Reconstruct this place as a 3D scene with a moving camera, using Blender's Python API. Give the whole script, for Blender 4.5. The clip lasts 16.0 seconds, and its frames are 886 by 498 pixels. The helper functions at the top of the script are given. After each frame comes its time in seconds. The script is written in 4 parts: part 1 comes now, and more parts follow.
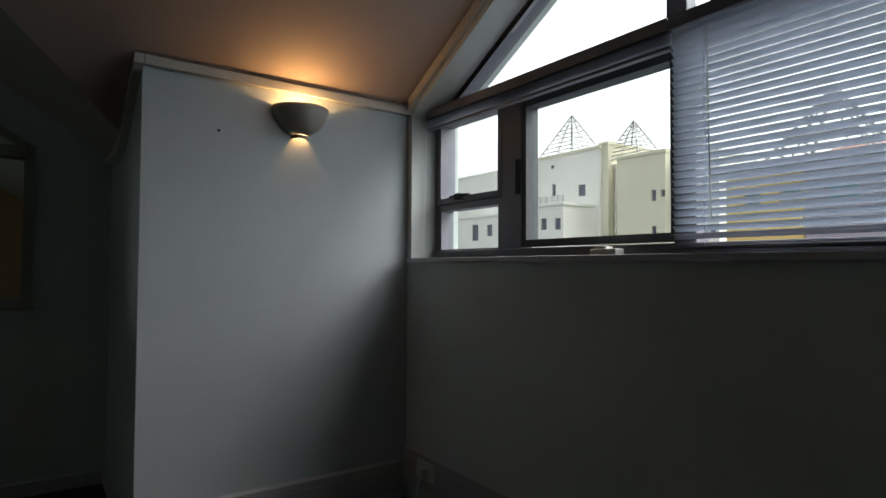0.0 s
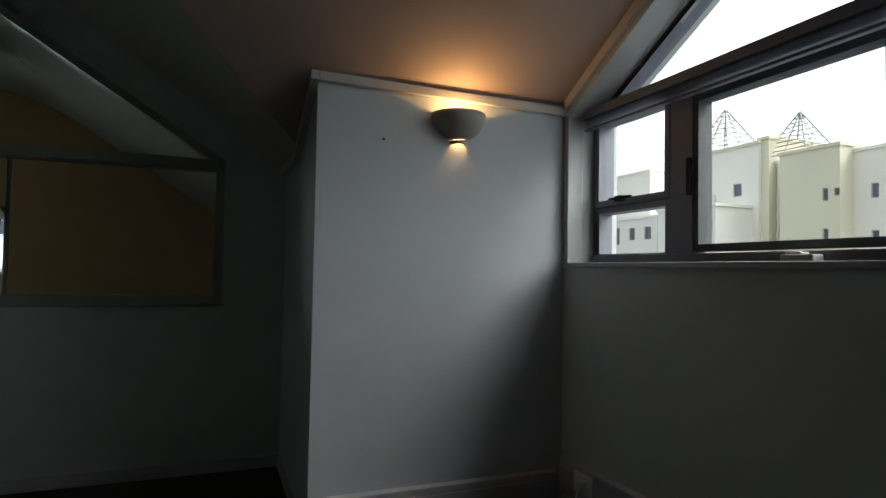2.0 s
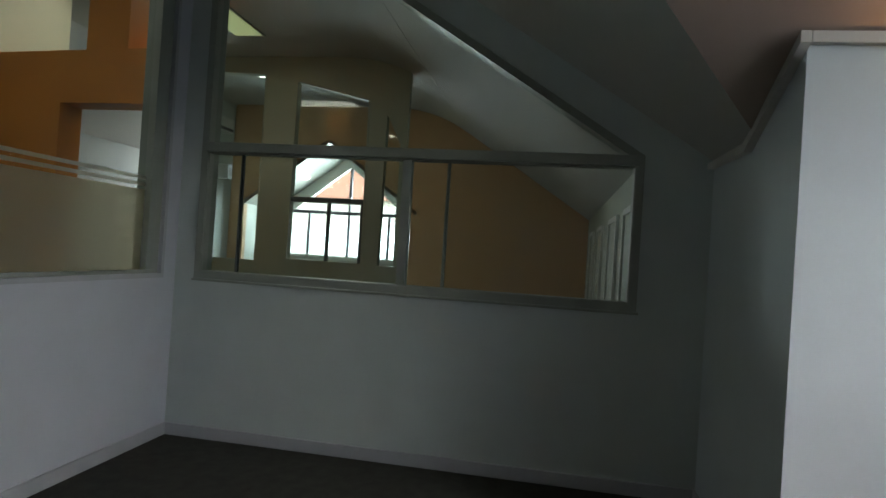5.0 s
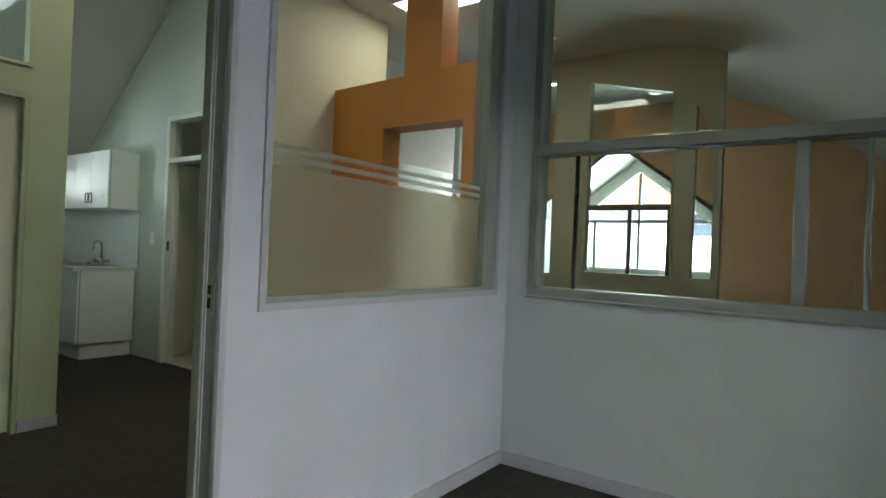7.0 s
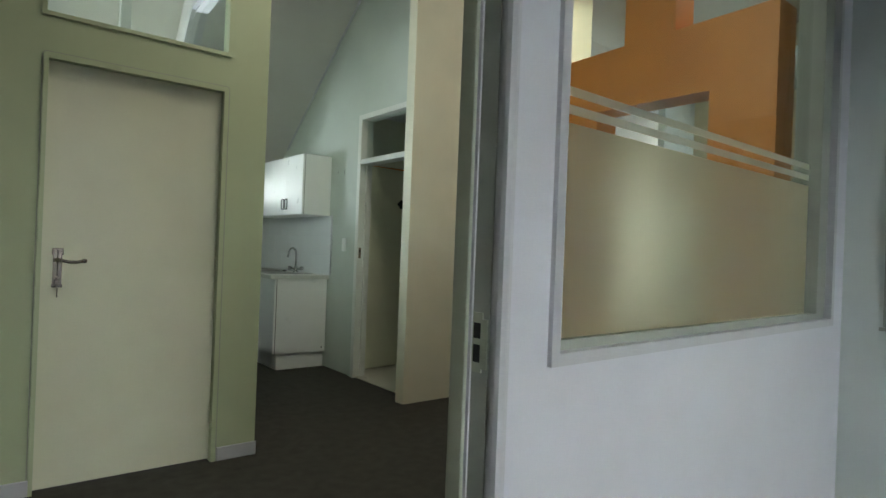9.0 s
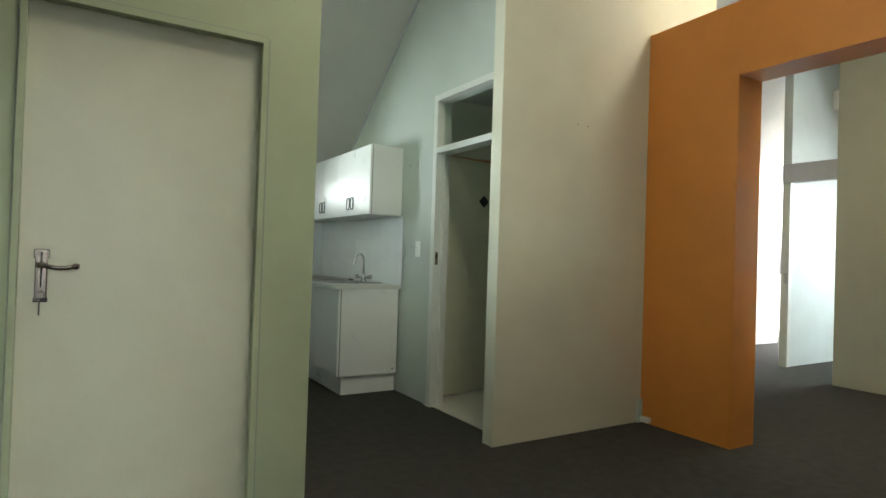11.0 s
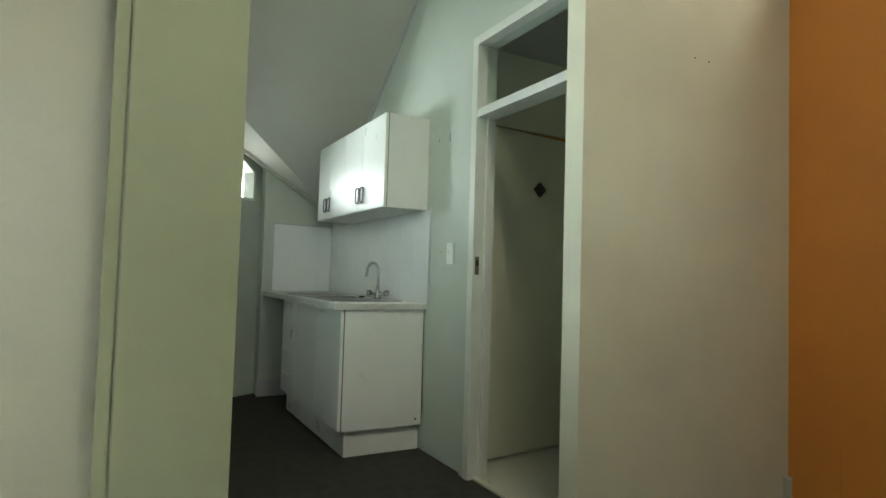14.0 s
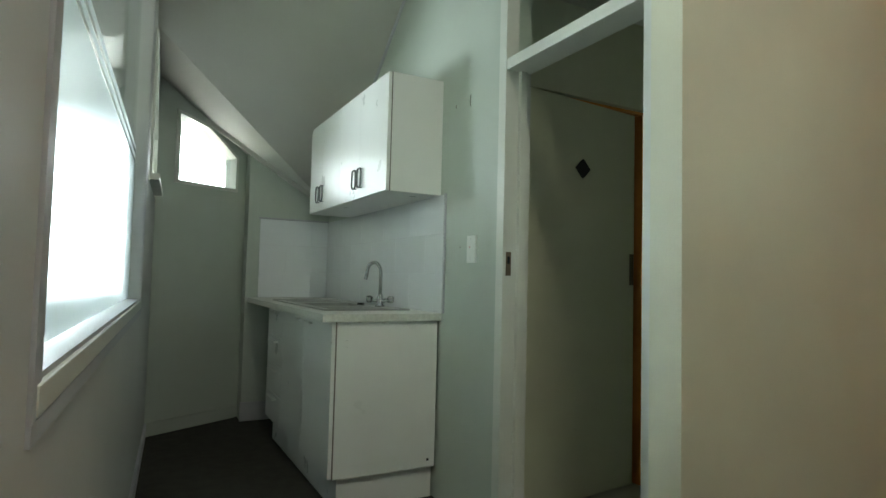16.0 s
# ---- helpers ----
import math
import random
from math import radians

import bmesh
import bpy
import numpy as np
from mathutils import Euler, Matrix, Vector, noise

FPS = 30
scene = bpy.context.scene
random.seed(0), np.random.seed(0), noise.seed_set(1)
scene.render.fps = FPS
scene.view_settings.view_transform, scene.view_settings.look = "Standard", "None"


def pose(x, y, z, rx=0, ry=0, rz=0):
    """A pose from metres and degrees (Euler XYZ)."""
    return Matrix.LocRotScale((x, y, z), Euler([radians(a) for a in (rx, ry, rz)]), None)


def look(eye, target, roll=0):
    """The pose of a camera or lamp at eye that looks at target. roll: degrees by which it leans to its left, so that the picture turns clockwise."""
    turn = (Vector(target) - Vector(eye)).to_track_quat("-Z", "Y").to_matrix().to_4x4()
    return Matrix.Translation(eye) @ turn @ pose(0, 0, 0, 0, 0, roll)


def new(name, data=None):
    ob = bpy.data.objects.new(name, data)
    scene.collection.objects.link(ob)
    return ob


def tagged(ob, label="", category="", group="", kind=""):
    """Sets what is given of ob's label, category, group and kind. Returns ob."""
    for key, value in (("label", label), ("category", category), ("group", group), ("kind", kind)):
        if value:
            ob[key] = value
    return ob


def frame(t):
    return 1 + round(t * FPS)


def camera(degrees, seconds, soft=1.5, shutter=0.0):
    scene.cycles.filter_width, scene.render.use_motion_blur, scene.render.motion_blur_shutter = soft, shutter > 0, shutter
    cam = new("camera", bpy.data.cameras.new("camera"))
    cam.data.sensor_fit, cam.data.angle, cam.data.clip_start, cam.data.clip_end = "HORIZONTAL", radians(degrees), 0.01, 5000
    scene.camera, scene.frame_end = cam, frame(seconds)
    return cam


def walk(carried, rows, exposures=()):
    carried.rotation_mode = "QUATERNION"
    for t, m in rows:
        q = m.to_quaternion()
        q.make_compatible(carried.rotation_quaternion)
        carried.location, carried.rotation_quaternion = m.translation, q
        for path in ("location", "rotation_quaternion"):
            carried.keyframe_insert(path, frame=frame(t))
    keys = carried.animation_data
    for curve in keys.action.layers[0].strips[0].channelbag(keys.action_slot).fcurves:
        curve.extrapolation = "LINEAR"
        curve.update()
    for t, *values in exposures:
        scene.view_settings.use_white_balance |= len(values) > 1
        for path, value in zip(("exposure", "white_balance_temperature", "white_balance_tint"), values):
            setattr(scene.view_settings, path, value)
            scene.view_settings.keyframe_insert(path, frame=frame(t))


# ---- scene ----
cam = camera(74.2, 16.0)
PATH = [
    (0, (-3.84, -2.829, 1.225), (-2.199, -3.971, 1.287), 0.3),
    (0.5, (-3.824, -2.83, 1.215), (-2.126, -3.883, 1.288), 0.5),
    (1, (-3.8, -2.812, 1.219), (-2.04, -3.759, 1.291), 0.7),
    (1.5, (-3.78, -2.774, 1.211), (-1.973, -3.625, 1.291), 0.8),
    (2, (-3.766, -2.756, 1.226), (-1.907, -3.491, 1.296), 1.0),
    (2.5, (-3.734, -2.719, 1.207), (-1.83, -3.327, 1.289), 1.3),
    (3, (-3.678, -2.64, 1.217), (-1.729, -3.084, 1.294), 1.5),
    (3.5, (-3.652, -2.567, 1.219), (-1.675, -2.861, 1.295), 1.8),
    (4, (-3.587, -2.485, 1.232), (-1.594, -2.639, 1.299), 1.8),
    (4.5, (-3.518, -2.392, 1.266), (-1.518, -2.359, 1.311), 1.3),
    (4.6, (-3.484, -2.385, 1.259), (-1.487, -2.282, 1.298), 1.9),
    (6.8, (-3.067, -1.804, 1.234), (-1.4, -0.7, 1.245), 2.6),
    (7, (-3.033, -1.713, 1.228), (-1.411, -0.543, 1.237), 2.4),
    (7.5, (-2.919, -1.487, 1.229), (-1.448, -0.132, 1.231), 2.4),
    (8, (-2.862, -1.269, 1.212), (-1.518, 0.212, 1.21), 2.3),
    (8.5, (-2.807, -1.049, 1.222), (-1.521, 0.482, 1.222), 2.3),
    (9, (-2.692, -0.833, 1.226), (-1.449, 0.733, 1.23), 2.2),
    (9.5, (-2.564, -0.628, 1.216), (-1.379, 0.984, 1.222), 2.2),
    (10, (-2.452, -0.394, 1.211), (-1.33, 1.262, 1.219), 2.1),
    (10.2, (-2.412, -0.316, 1.202), (-1.305, 1.35, 1.216), 2.0),
    (12.3, (-2.009, 0.522, 1.141), (-1.038, 2.269, 1.192), 1.9),
    (12.5, (-1.965, 0.614, 1.123), (-0.992, 2.36, 1.19), 1.9),
    (13, (-1.839, 0.807, 1.108), (-0.872, 2.556, 1.19), 1.7),
    (13.5, (-1.741, 0.992, 1.098), (-0.777, 2.742, 1.188), 1.7),
    (14, (-1.613, 1.194, 1.109), (-0.655, 2.947, 1.2), 1.7),
    (14.5, (-1.49, 1.387, 1.09), (-0.532, 3.139, 1.195), 1.6),
    (15, (-1.387, 1.559, 1.115), (-0.444, 3.32, 1.21), 1.4),
    (15.5, (-1.341, 1.752, 1.093), (-0.402, 3.514, 1.205), 1.7),
    (16, (-1.286, 1.904, 1.1), (-0.351, 3.669, 1.202), 1.4),
]
EXPOSURES = ((0, -1.95, 6550, 13), (2, -1.85, 6550, 13), (3.5, -1.35, 6450, 14), (4.6, -0.65, 6450, 14), (6.8, 0.5, 6500, 13), (8.5, 0.88, 6500, 12),
             (10.0, 1.2, 6550, 12), (12.5, 1.35, 6750, 11), (14.0, 1.4, 6700, 10), (15.0, 1.4, 6600, 9), (16.0, 1.15, 6500, 9))
walk(cam, [(t, look(eye, target, roll)) for t, eye, target, roll in PATH], EXPOSURES)

# ---- world and lights ----
world = bpy.data.worlds.new("world")
scene.world = world
world.use_nodes = True
wn = world.node_tree.nodes
sky = wn.new("ShaderNodeTexSky")
sky.sky_type = "NISHITA"
sky.sun_disc = False
sky.sun_elevation = radians(50)
sky.sun_rotation = radians(200)
sky.air_density, sky.dust_density = 1.0, 6.0
hsv = wn.new("ShaderNodeHueSaturation")      # overcast: the sky loses most of its blue
hsv.inputs["Saturation"].default_value = 0.25
hsv.inputs["Value"].default_value = 12.0
world.node_tree.links.new(sky.outputs[0], hsv.inputs["Color"])
world.node_tree.links.new(hsv.outputs[0], wn["Background"].inputs[0])
wn["Background"].inputs[1].default_value = 0.15
sun = new("sun", bpy.data.lights.new("sun", "SUN"))
sun.data.energy, sun.data.angle, sun.data.color = 0.85, radians(30), (1.0, 0.97, 0.93)
sun.matrix_world = look((0, 0, 0), (0.25, 0.75, -1.1))


def area(name, eye, target, sx, sy, power, color=(1, 1, 1)):
    lamp = new(name, bpy.data.lights.new(name, "AREA"))
    lamp.data.shape, lamp.data.size, lamp.data.size_y = "RECTANGLE", sx, sy
    lamp.data.energy, lamp.data.color = power, color
    lamp.matrix_world = look(eye, target)
    return lamp


SOUTH = (0.52, 0.70, 1.0)
DAY = (0.86, 0.92, 1.0)
DOWN = 2
PANEL = 6.5
# the sky's light in the window openings
area("window_light", (-2.65, -4.95, 1.95), (-2.65, 0, 1.2), 2.7, 1.3, 9.5, SOUTH)
area("window_light", (8.75, 1.7, 1.9), (3, 1.7, 1.0), 2.4, 1.6, 200, DAY)
area("window_light", (-2.9, 7.1, 1.5), (-2.9, 3, 1.1), 2.6, 1.15, 170, DAY)
area("window_light", (-0.85, 7.3, 2.05), (-0.7, 4.5, 1.2), 0.5, 0.5, 3.5, DAY)
for name, place, power, r in (("sconce_bulb", (-1.20, -3.865, 1.955), 13.0, 0.015), ("sconce_bulb_low", (-1.156, -3.865, 1.882), 3.0, 0.006)):
    if power:
        bulb = new(name, bpy.data.lights.new(name, "POINT"))
        bulb.data.energy, bulb.data.color, bulb.data.shadow_soft_size = power, (1.0, 0.55, 0.2), r
        bulb.location = place


# ---- materials ----
def material(name, color, rough=0.6, metal=0.0, vary=0.08, scale=6.0, fine=180.0, bump=0.05, spec=0.5, dirt=None, dirt_amount=0.0):
    m = bpy.data.materials.new(name)
    m.use_nodes = True
    nt = m.node_tree
    b = nt.nodes["Principled BSDF"]
    b.inputs["Metallic"].default_value = metal
    b.inputs["Specular IOR Level"].default_value = spec
    tc = nt.nodes.new("ShaderNodeTexCoord")
    n1 = nt.nodes.new("ShaderNodeTexNoise")
    n1.inputs["Scale"].default_value, n1.inputs["Detail"].default_value = scale, 5
    n2 = nt.nodes.new("ShaderNodeTexNoise")
    n2.inputs["Scale"].default_value, n2.inputs["Detail"].default_value = fine, 3
    nt.links.new(tc.outputs["Object"], n1.inputs["Vector"])
    nt.links.new(tc.outputs["Object"], n2.inputs["Vector"])
    add = nt.nodes.new("ShaderNodeMath")
    add.operation = "MULTIPLY_ADD"
    add.inputs[1].default_value = 0.35
    nt.links.new(n2.outputs["Fac"], add.inputs[0])
    nt.links.new(n1.outputs["Fac"], add.inputs[2])
    ramp = nt.nodes.new("ShaderNodeValToRGB")
    ramp.color_ramp.elements[0].position, ramp.color_ramp.elements[1].position = 0.4, 0.95
    lo = [max(0, c * (1 - vary)) for c in color]
    hi = [min(1, c * (1 + vary)) for c in color]
    ramp.color_ramp.elements[0].color, ramp.color_ramp.elements[1].color = (*lo, 1), (*hi, 1)
    nt.links.new(add.outputs[0], ramp.inputs[0])
    out = ramp.outputs[0]
    if dirt:
        n3 = nt.nodes.new("ShaderNodeTexNoise")
        n3.inputs["Scale"].default_value, n3.inputs["Detail"].default_value = 1.7, 8
        nt.links.new(tc.outputs["Object"], n3.inputs["Vector"])
        r3 = nt.nodes.new("ShaderNodeMapRange")
        r3.inputs["From Min"].default_value, r3.inputs["From Max"].default_value = 0.52, 0.78
        r3.inputs["To Max"].default_value = dirt_amount
        nt.links.new(n3.outputs["Fac"], r3.inputs["Value"])
        mix = nt.nodes.new("ShaderNodeMix")
        mix.data_type = "RGBA"
        mix.inputs["B"].default_value = (*dirt, 1)
        nt.links.new(r3.outputs[0], mix.inputs["Factor"])
        nt.links.new(out, mix.inputs["A"])
        out = mix.outputs["Result"]
    nt.links.new(out, b.inputs["Base Color"])
    rr = nt.nodes.new("ShaderNodeMapRange")
    rr.inputs["To Min"].default_value, rr.inputs["To Max"].default_value = max(0.03, rough - 0.08), min(1, rough + 0.08)
    nt.links.new(n1.outputs["Fac"], rr.inputs["Value"])
    nt.links.new(rr.outputs[0], b.inputs["Roughness"])
    bp = nt.nodes.new("ShaderNodeBump")
    bp.inputs["Strength"].default_value, bp.inputs["Distance"].default_value = min(1, bump * 4), 0.002
    nt.links.new(add.outputs[0], bp.inputs["Height"])
    nt.links.new(bp.outputs[0], b.inputs["Normal"])
    return m


def glass(name, tint=(0.93, 0.97, 0.95), clear=0.92):
    """Thin clear glazing: mostly see-through, with a mirror gloss that grows at a glancing angle."""
    m = bpy.data.materials.new(name)
    m.use_nodes = True
    nt = m.node_tree
    nt.nodes.remove(nt.nodes["Principled BSDF"])
    tr, gl = nt.nodes.new("ShaderNodeBsdfTransparent"), nt.nodes.new("ShaderNodeBsdfGlossy")
    tr.inputs[0].default_value = (*tint, 1)
    gl.inputs["Roughness"].default_value = 0.02
    lw = nt.nodes.new("ShaderNodeLayerWeight")
    fr = nt.nodes.new("ShaderNodeMath")
    fr.operation = "POWER"
    fr.inputs[1].default_value = 4.0
    sc_ = nt.nodes.new("ShaderNodeMath")
    sc_.operation = "MULTIPLY_ADD"
    sc_.inputs[1].default_value, sc_.inputs[2].default_value = 0.7, 0.03
    nt.links.new(lw.outputs["Facing"], fr.inputs[0])
    nt.links.new(fr.outputs[0], sc_.inputs[0])
    mix = nt.nodes.new("ShaderNodeMixShader")
    nt.links.new(sc_.outputs[0], mix.inputs[0])
    nt.links.new(tr.outputs[0], mix.inputs[1])
    nt.links.new(gl.outputs[0], mix.inputs[2])
    nt.links.new(mix.outputs[0], nt.nodes["Material Output"].inputs[0])
    return m


def frost(name, color=(0.82, 0.86, 0.88), rough=0.4, back=0.2, front=0.06, clear=0.12):
    """Etched film: light passes through scattered."""
    m = bpy.data.materials.new(name)
    m.use_nodes = True
    nt = m.node_tree
    nt.nodes.remove(nt.nodes["Principled BSDF"])
    rf, df, tl = nt.nodes.new("ShaderNodeBsdfRefraction"), nt.nodes.new("ShaderNodeBsdfDiffuse"), nt.nodes.new("ShaderNodeBsdfTranslucent")
    rf.inputs["Color"].default_value = (*color, 1)
    rf.inputs["Roughness"].default_value, rf.inputs["IOR"].default_value = rough, 1.03
    df.inputs[0].default_value = (*[c * 0.8 for c in color], 1)
    tl.inputs[0].default_value = (*color, 1)
    m1, m2 = nt.nodes.new("ShaderNodeMixShader"), nt.nodes.new("ShaderNodeMixShader")
    m1.inputs[0].default_value, m2.inputs[0].default_value = back, front
    tp, m3 = nt.nodes.new("ShaderNodeBsdfTransparent"), nt.nodes.new("ShaderNodeMixShader")
    m3.inputs[0].default_value = clear
    nt.links.new(rf.outputs[0], m1.inputs[1])
    nt.links.new(tl.outputs[0], m1.inputs[2])
    nt.links.new(m1.outputs[0], m2.inputs[1])
    nt.links.new(df.outputs[0], m2.inputs[2])
    nt.links.new(m2.outputs[0], m3.inputs[1])
    nt.links.new(tp.outputs[0], m3.inputs[2])
    nt.links.new(m3.outputs[0], nt.nodes["Material Output"].inputs[0])
    return m


def glow(name, color, strength):
    m = bpy.data.materials.new(name)
    m.use_nodes = True
    b = m.node_tree.nodes["Principled BSDF"]
    b.inputs["Emission Color"].default_value, b.inputs["Emission Strength"].default_value = (*color, 1), strength
    return m


WALL = material("pale_green_wall_paint", (0.55, 0.595, 0.58), 0.55, vary=0.05, scale=3, bump=0.06, dirt=(0.45, 0.48, 0.43), dirt_amount=0.25)
WALLK = material("pale_sage_wall_paint", (0.465, 0.51, 0.455), 0.5, vary=0.05, scale=3, bump=0.06, dirt=(0.42, 0.47, 0.42), dirt_amount=0.25)
CREAM = material("cream_wall_paint", (0.64, 0.635, 0.50), 0.6, vary=0.05, scale=3, bump=0.06, dirt=(0.5, 0.48, 0.4), dirt_amount=0.2)
LIME = material("lime_green_wall_paint", (0.43, 0.485, 0.31), 0.55, vary=0.05, scale=3, bump=0.05)
GREYW = material("warm_grey_wall_paint", (0.54, 0.54, 0.53), 0.5, vary=0.05, scale=3, bump=0.06, dirt=(0.44, 0.45, 0.43), dirt_amount=0.25)
LILAC = material("pale_lilac_grey_wall_paint", (0.56, 0.565, 0.62), 0.55, vary=0.05, scale=3, bump=0.06, dirt=(0.46, 0.47, 0.47), dirt_amount=0.25)
ORANGE = material("orange_wall_paint", (0.66, 0.245, 0.04), 0.5, vary=0.07, scale=3, bump=0.06, dirt=(0.52, 0.17, 0.035), dirt_amount=0.4)
PIERW = material("blue_green_wall_paint", (0.52, 0.58, 0.61), 0.55, vary=0.05, scale=3, bump=0.06, dirt=(0.44, 0.48, 0.46), dirt_amount=0.25)
CORNICE = material("off_white_cornice_paint", (0.52, 0.51, 0.47), 0.5, vary=0.06, scale=8, bump=0.05)
PEACH = material("peach_wall_paint", (0.58, 0.36, 0.19), 0.6, vary=0.05, scale=3, bump=0.05)
OLIVE = material("grey_green_partition_paint", (0.36, 0.38, 0.30), 0.55, vary=0.05, scale=3, bump=0.05)
CEIL = material("grey_white_ceiling_paint", (0.515, 0.505, 0.475), 0.75, vary=0.04, scale=2.5, bump=0.05)
# the sconce's warm tint is put into this ceiling's base colour
CEILPINK = material("dormer_ceiling_lamp_tinted", (0.42, 0.33, 0.28), 0.75, vary=0.04, scale=2.5, bump=0.05)
CARPET = material("charcoal_carpet", (0.052, 0.051, 0.044), 0.95, vary=0.2, scale=14, fine=420, bump=0.5, spec=0.1)
TRIM = material("grey_painted_trim", (0.44, 0.445, 0.475), 0.45, vary=0.06, scale=8, bump=0.04)
GREENTRIM = material("grey_green_painted_frame", (0.31, 0.325, 0.29), 0.4, vary=0.06, scale=8, bump=0.04)
WHITE = material("white_gloss_paint", (0.63, 0.64, 0.59), 0.35, vary=0.04, scale=6, bump=0.04)
DOOR = material("cream_door_paint", (0.63, 0.63, 0.48), 0.4, vary=0.05, scale=3, bump=0.05, dirt=(0.5, 0.47, 0.36), dirt_amount=0.2)
ALU = material("weathered_grey_aluminium", (0.21, 0.215, 0.25), 0.5, metal=0.2, vary=0.1, scale=14, bump=0.04)
DARKALU = material("dark_grey_frame", (0.11, 0.12, 0.125), 0.65, spec=0.2, vary=0.1, scale=14, bump=0.03)
SLAT = material("grey_blue_blind_slat", (0.68, 0.74, 0.84), 0.4, vary=0.06, scale=20, bump=0.02)
MELAMINE = material("white_melamine", (0.78, 0.79, 0.77), 0.30, vary=0.02, scale=5, bump=0.015, dirt=(0.66, 0.67, 0.62), dirt_amount=0.2)
EDGE = material("dark_edge_strip", (0.16, 0.15, 0.13), 0.5, vary=0.1)
TOP = material("grey_speckled_laminate", (0.60, 0.60, 0.56), 0.35, vary=0.14, scale=60, fine=300, bump=0.03)
TILE = material("glossy_white_wall_tile", (0.76, 0.78, 0.80), 0.12, vary=0.03, scale=4, bump=0.01)
GROUT = material("pale_grout", (0.70, 0.72, 0.73), 0.9, vary=0.1)
FLOORTILE = material("cream_floor_tile", (0.55, 0.53, 0.44), 0.3, vary=0.08, scale=8, bump=0.03)
STEEL = material("brushed_stainless_steel", (0.42, 0.42, 0.41), 0.32, metal=1.0, vary=0.08, scale=30, bump=0.02)
CHROME = material("polished_chrome", (0.40, 0.41, 0.42), 0.12, metal=1.0, vary=0.03)
NICKEL = material("tarnished_nickel", (0.20, 0.18, 0.16), 0.25, metal=1.0, vary=0.15)
BRONZE = material("aged_bronze_metal", (0.18, 0.14, 0.1), 0.4, metal=0.9, vary=0.15)
PEWTER = material("dull_grey_metal", (0.15, 0.15, 0.15), 0.5, metal=0.6, vary=0.1)
BLACK = material("black_plastic", (0.02, 0.02, 0.02), 0.6, spec=0.25, vary=0.1)
PLASTIC = material("white_plastic", (0.74, 0.75, 0.72), 0.3, vary=0.03, bump=0.01)
CERAMIC = material("grey_plaster_sconce", (0.33, 0.32, 0.29), 0.6, vary=0.08, scale=12, bump=0.1)
GLASS = glass("clear_glass")
FROST = frost("frosted_film")
STRIPE = frost("frosted_film_stripe", (0.82, 0.82, 0.76), 0.6, 0.3, 0.12, 0.0)
# tan tint holds the orange wall's reflected light in the film
FROSTWARM = frost("frosted_film_orange_reflection", (0.80, 0.77, 0.66), 0.85, 0.3, 0.10, 0.0)
BULB = glow("warm_lamp_glow", (1.0, 0.62, 0.28), 9)
LAMPWHITE = glow("ceiling_lamp_glow", (1.0, 0.95, 0.85), 5)
RENDER1 = material("white_rendered_facade", (0.80, 0.79, 0.73), 0.85, vary=0.07, scale=0.25, fine=3, bump=0.02)
RENDER2 = material("cream_rendered_facade", (0.68, 0.66, 0.52), 0.85, vary=0.07, scale=0.25, fine=3, bump=0.02)
YELLOW = material("yellow_rendered_facade", (0.62, 0.46, 0.16), 0.85, vary=0.06, scale=0.4, fine=3)
MAUVE = material("mauve_grey_facade", (0.30, 0.28, 0.33), 0.85, vary=0.06, scale=0.4, fine=3)
ROOFRED = material("red_roof_tiles", (0.42, 0.20, 0.15), 0.85, vary=0.15, scale=1.5, fine=9)
FARGLASS = material("dark_window_glass", (0.10, 0.12, 0.16), 0.15, vary=0.2, scale=0.6)
TEALGLASS = material("teal_window_glass", (0.10, 0.25, 0.28), 0.15, vary=0.2, scale=0.6)
STEELFAR = material("grey_steel_lattice", (0.25, 0.25, 0.26), 0.6, vary=0.1)
GROUND = material("asphalt_ground", (0.09, 0.09, 0.085), 0.95, vary=0.3, scale=0.3, fine=4)


# ---- mesh helpers ----
def mesh_object(name, bm, mat, parent=None, label="", category="", group="", kind="", smooth=False):
    bmesh.ops.recalc_face_normals(bm, faces=bm.faces)
    me = bpy.data.meshes.new(name)
    bm.to_mesh(me)
    bm.free()
    if smooth:
        for p in me.polygons:
            p.use_smooth = True
    for mm in (mat if isinstance(mat, (list, tuple)) else [mat]):
        me.materials.append(mm)
    ob = new(name, me)
    if parent:
        ob.parent = parent
    return tagged(ob, label, category, group, kind)


def part(name, bm, mat, parent, label="", smooth=False):
    ob = mesh_object(name, bm, mat, None, label, smooth=smooth)
    ob.parent = parent
    if parent.parent is None:
        ob.matrix_parent_inverse = parent.matrix_basis.inverted()
    return ob


def thing(name, place, label, category, group=""):
    e = new(name)
    e.empty_display_size = 0.1
    e.location = place
    return tagged(e, label, category, group)


def box(a, b, bevel=0.0, bm=None):
    bm = bm or bmesh.new()
    lo = [min(a[i], b[i]) for i in range(3)]
    hi = [max(a[i], b[i]) for i in range(3)]
    vs = [bm.verts.new((x, y, z)) for x in (lo[0], hi[0]) for y in (lo[1], hi[1]) for z in (lo[2], hi[2])]
    fs = [bm.faces.new([vs[i] for i in q]) for q in ((0, 1, 3, 2), (4, 6, 7, 5), (0, 4, 5, 1), (2, 3, 7, 6), (0, 2, 6, 4), (1, 5, 7, 3))]
    if bevel:
        edges = list({e for f in fs for e in f.edges})
        bmesh.ops.bevel(bm, geom=edges, offset=bevel, segments=2, affect="EDGES", profile=0.6)
    return bm


def boxes(*pairs, bevel=0.0):
    bm = bmesh.new()
    for a, b in pairs:
        box(a, b, bevel, bm)
    return bm


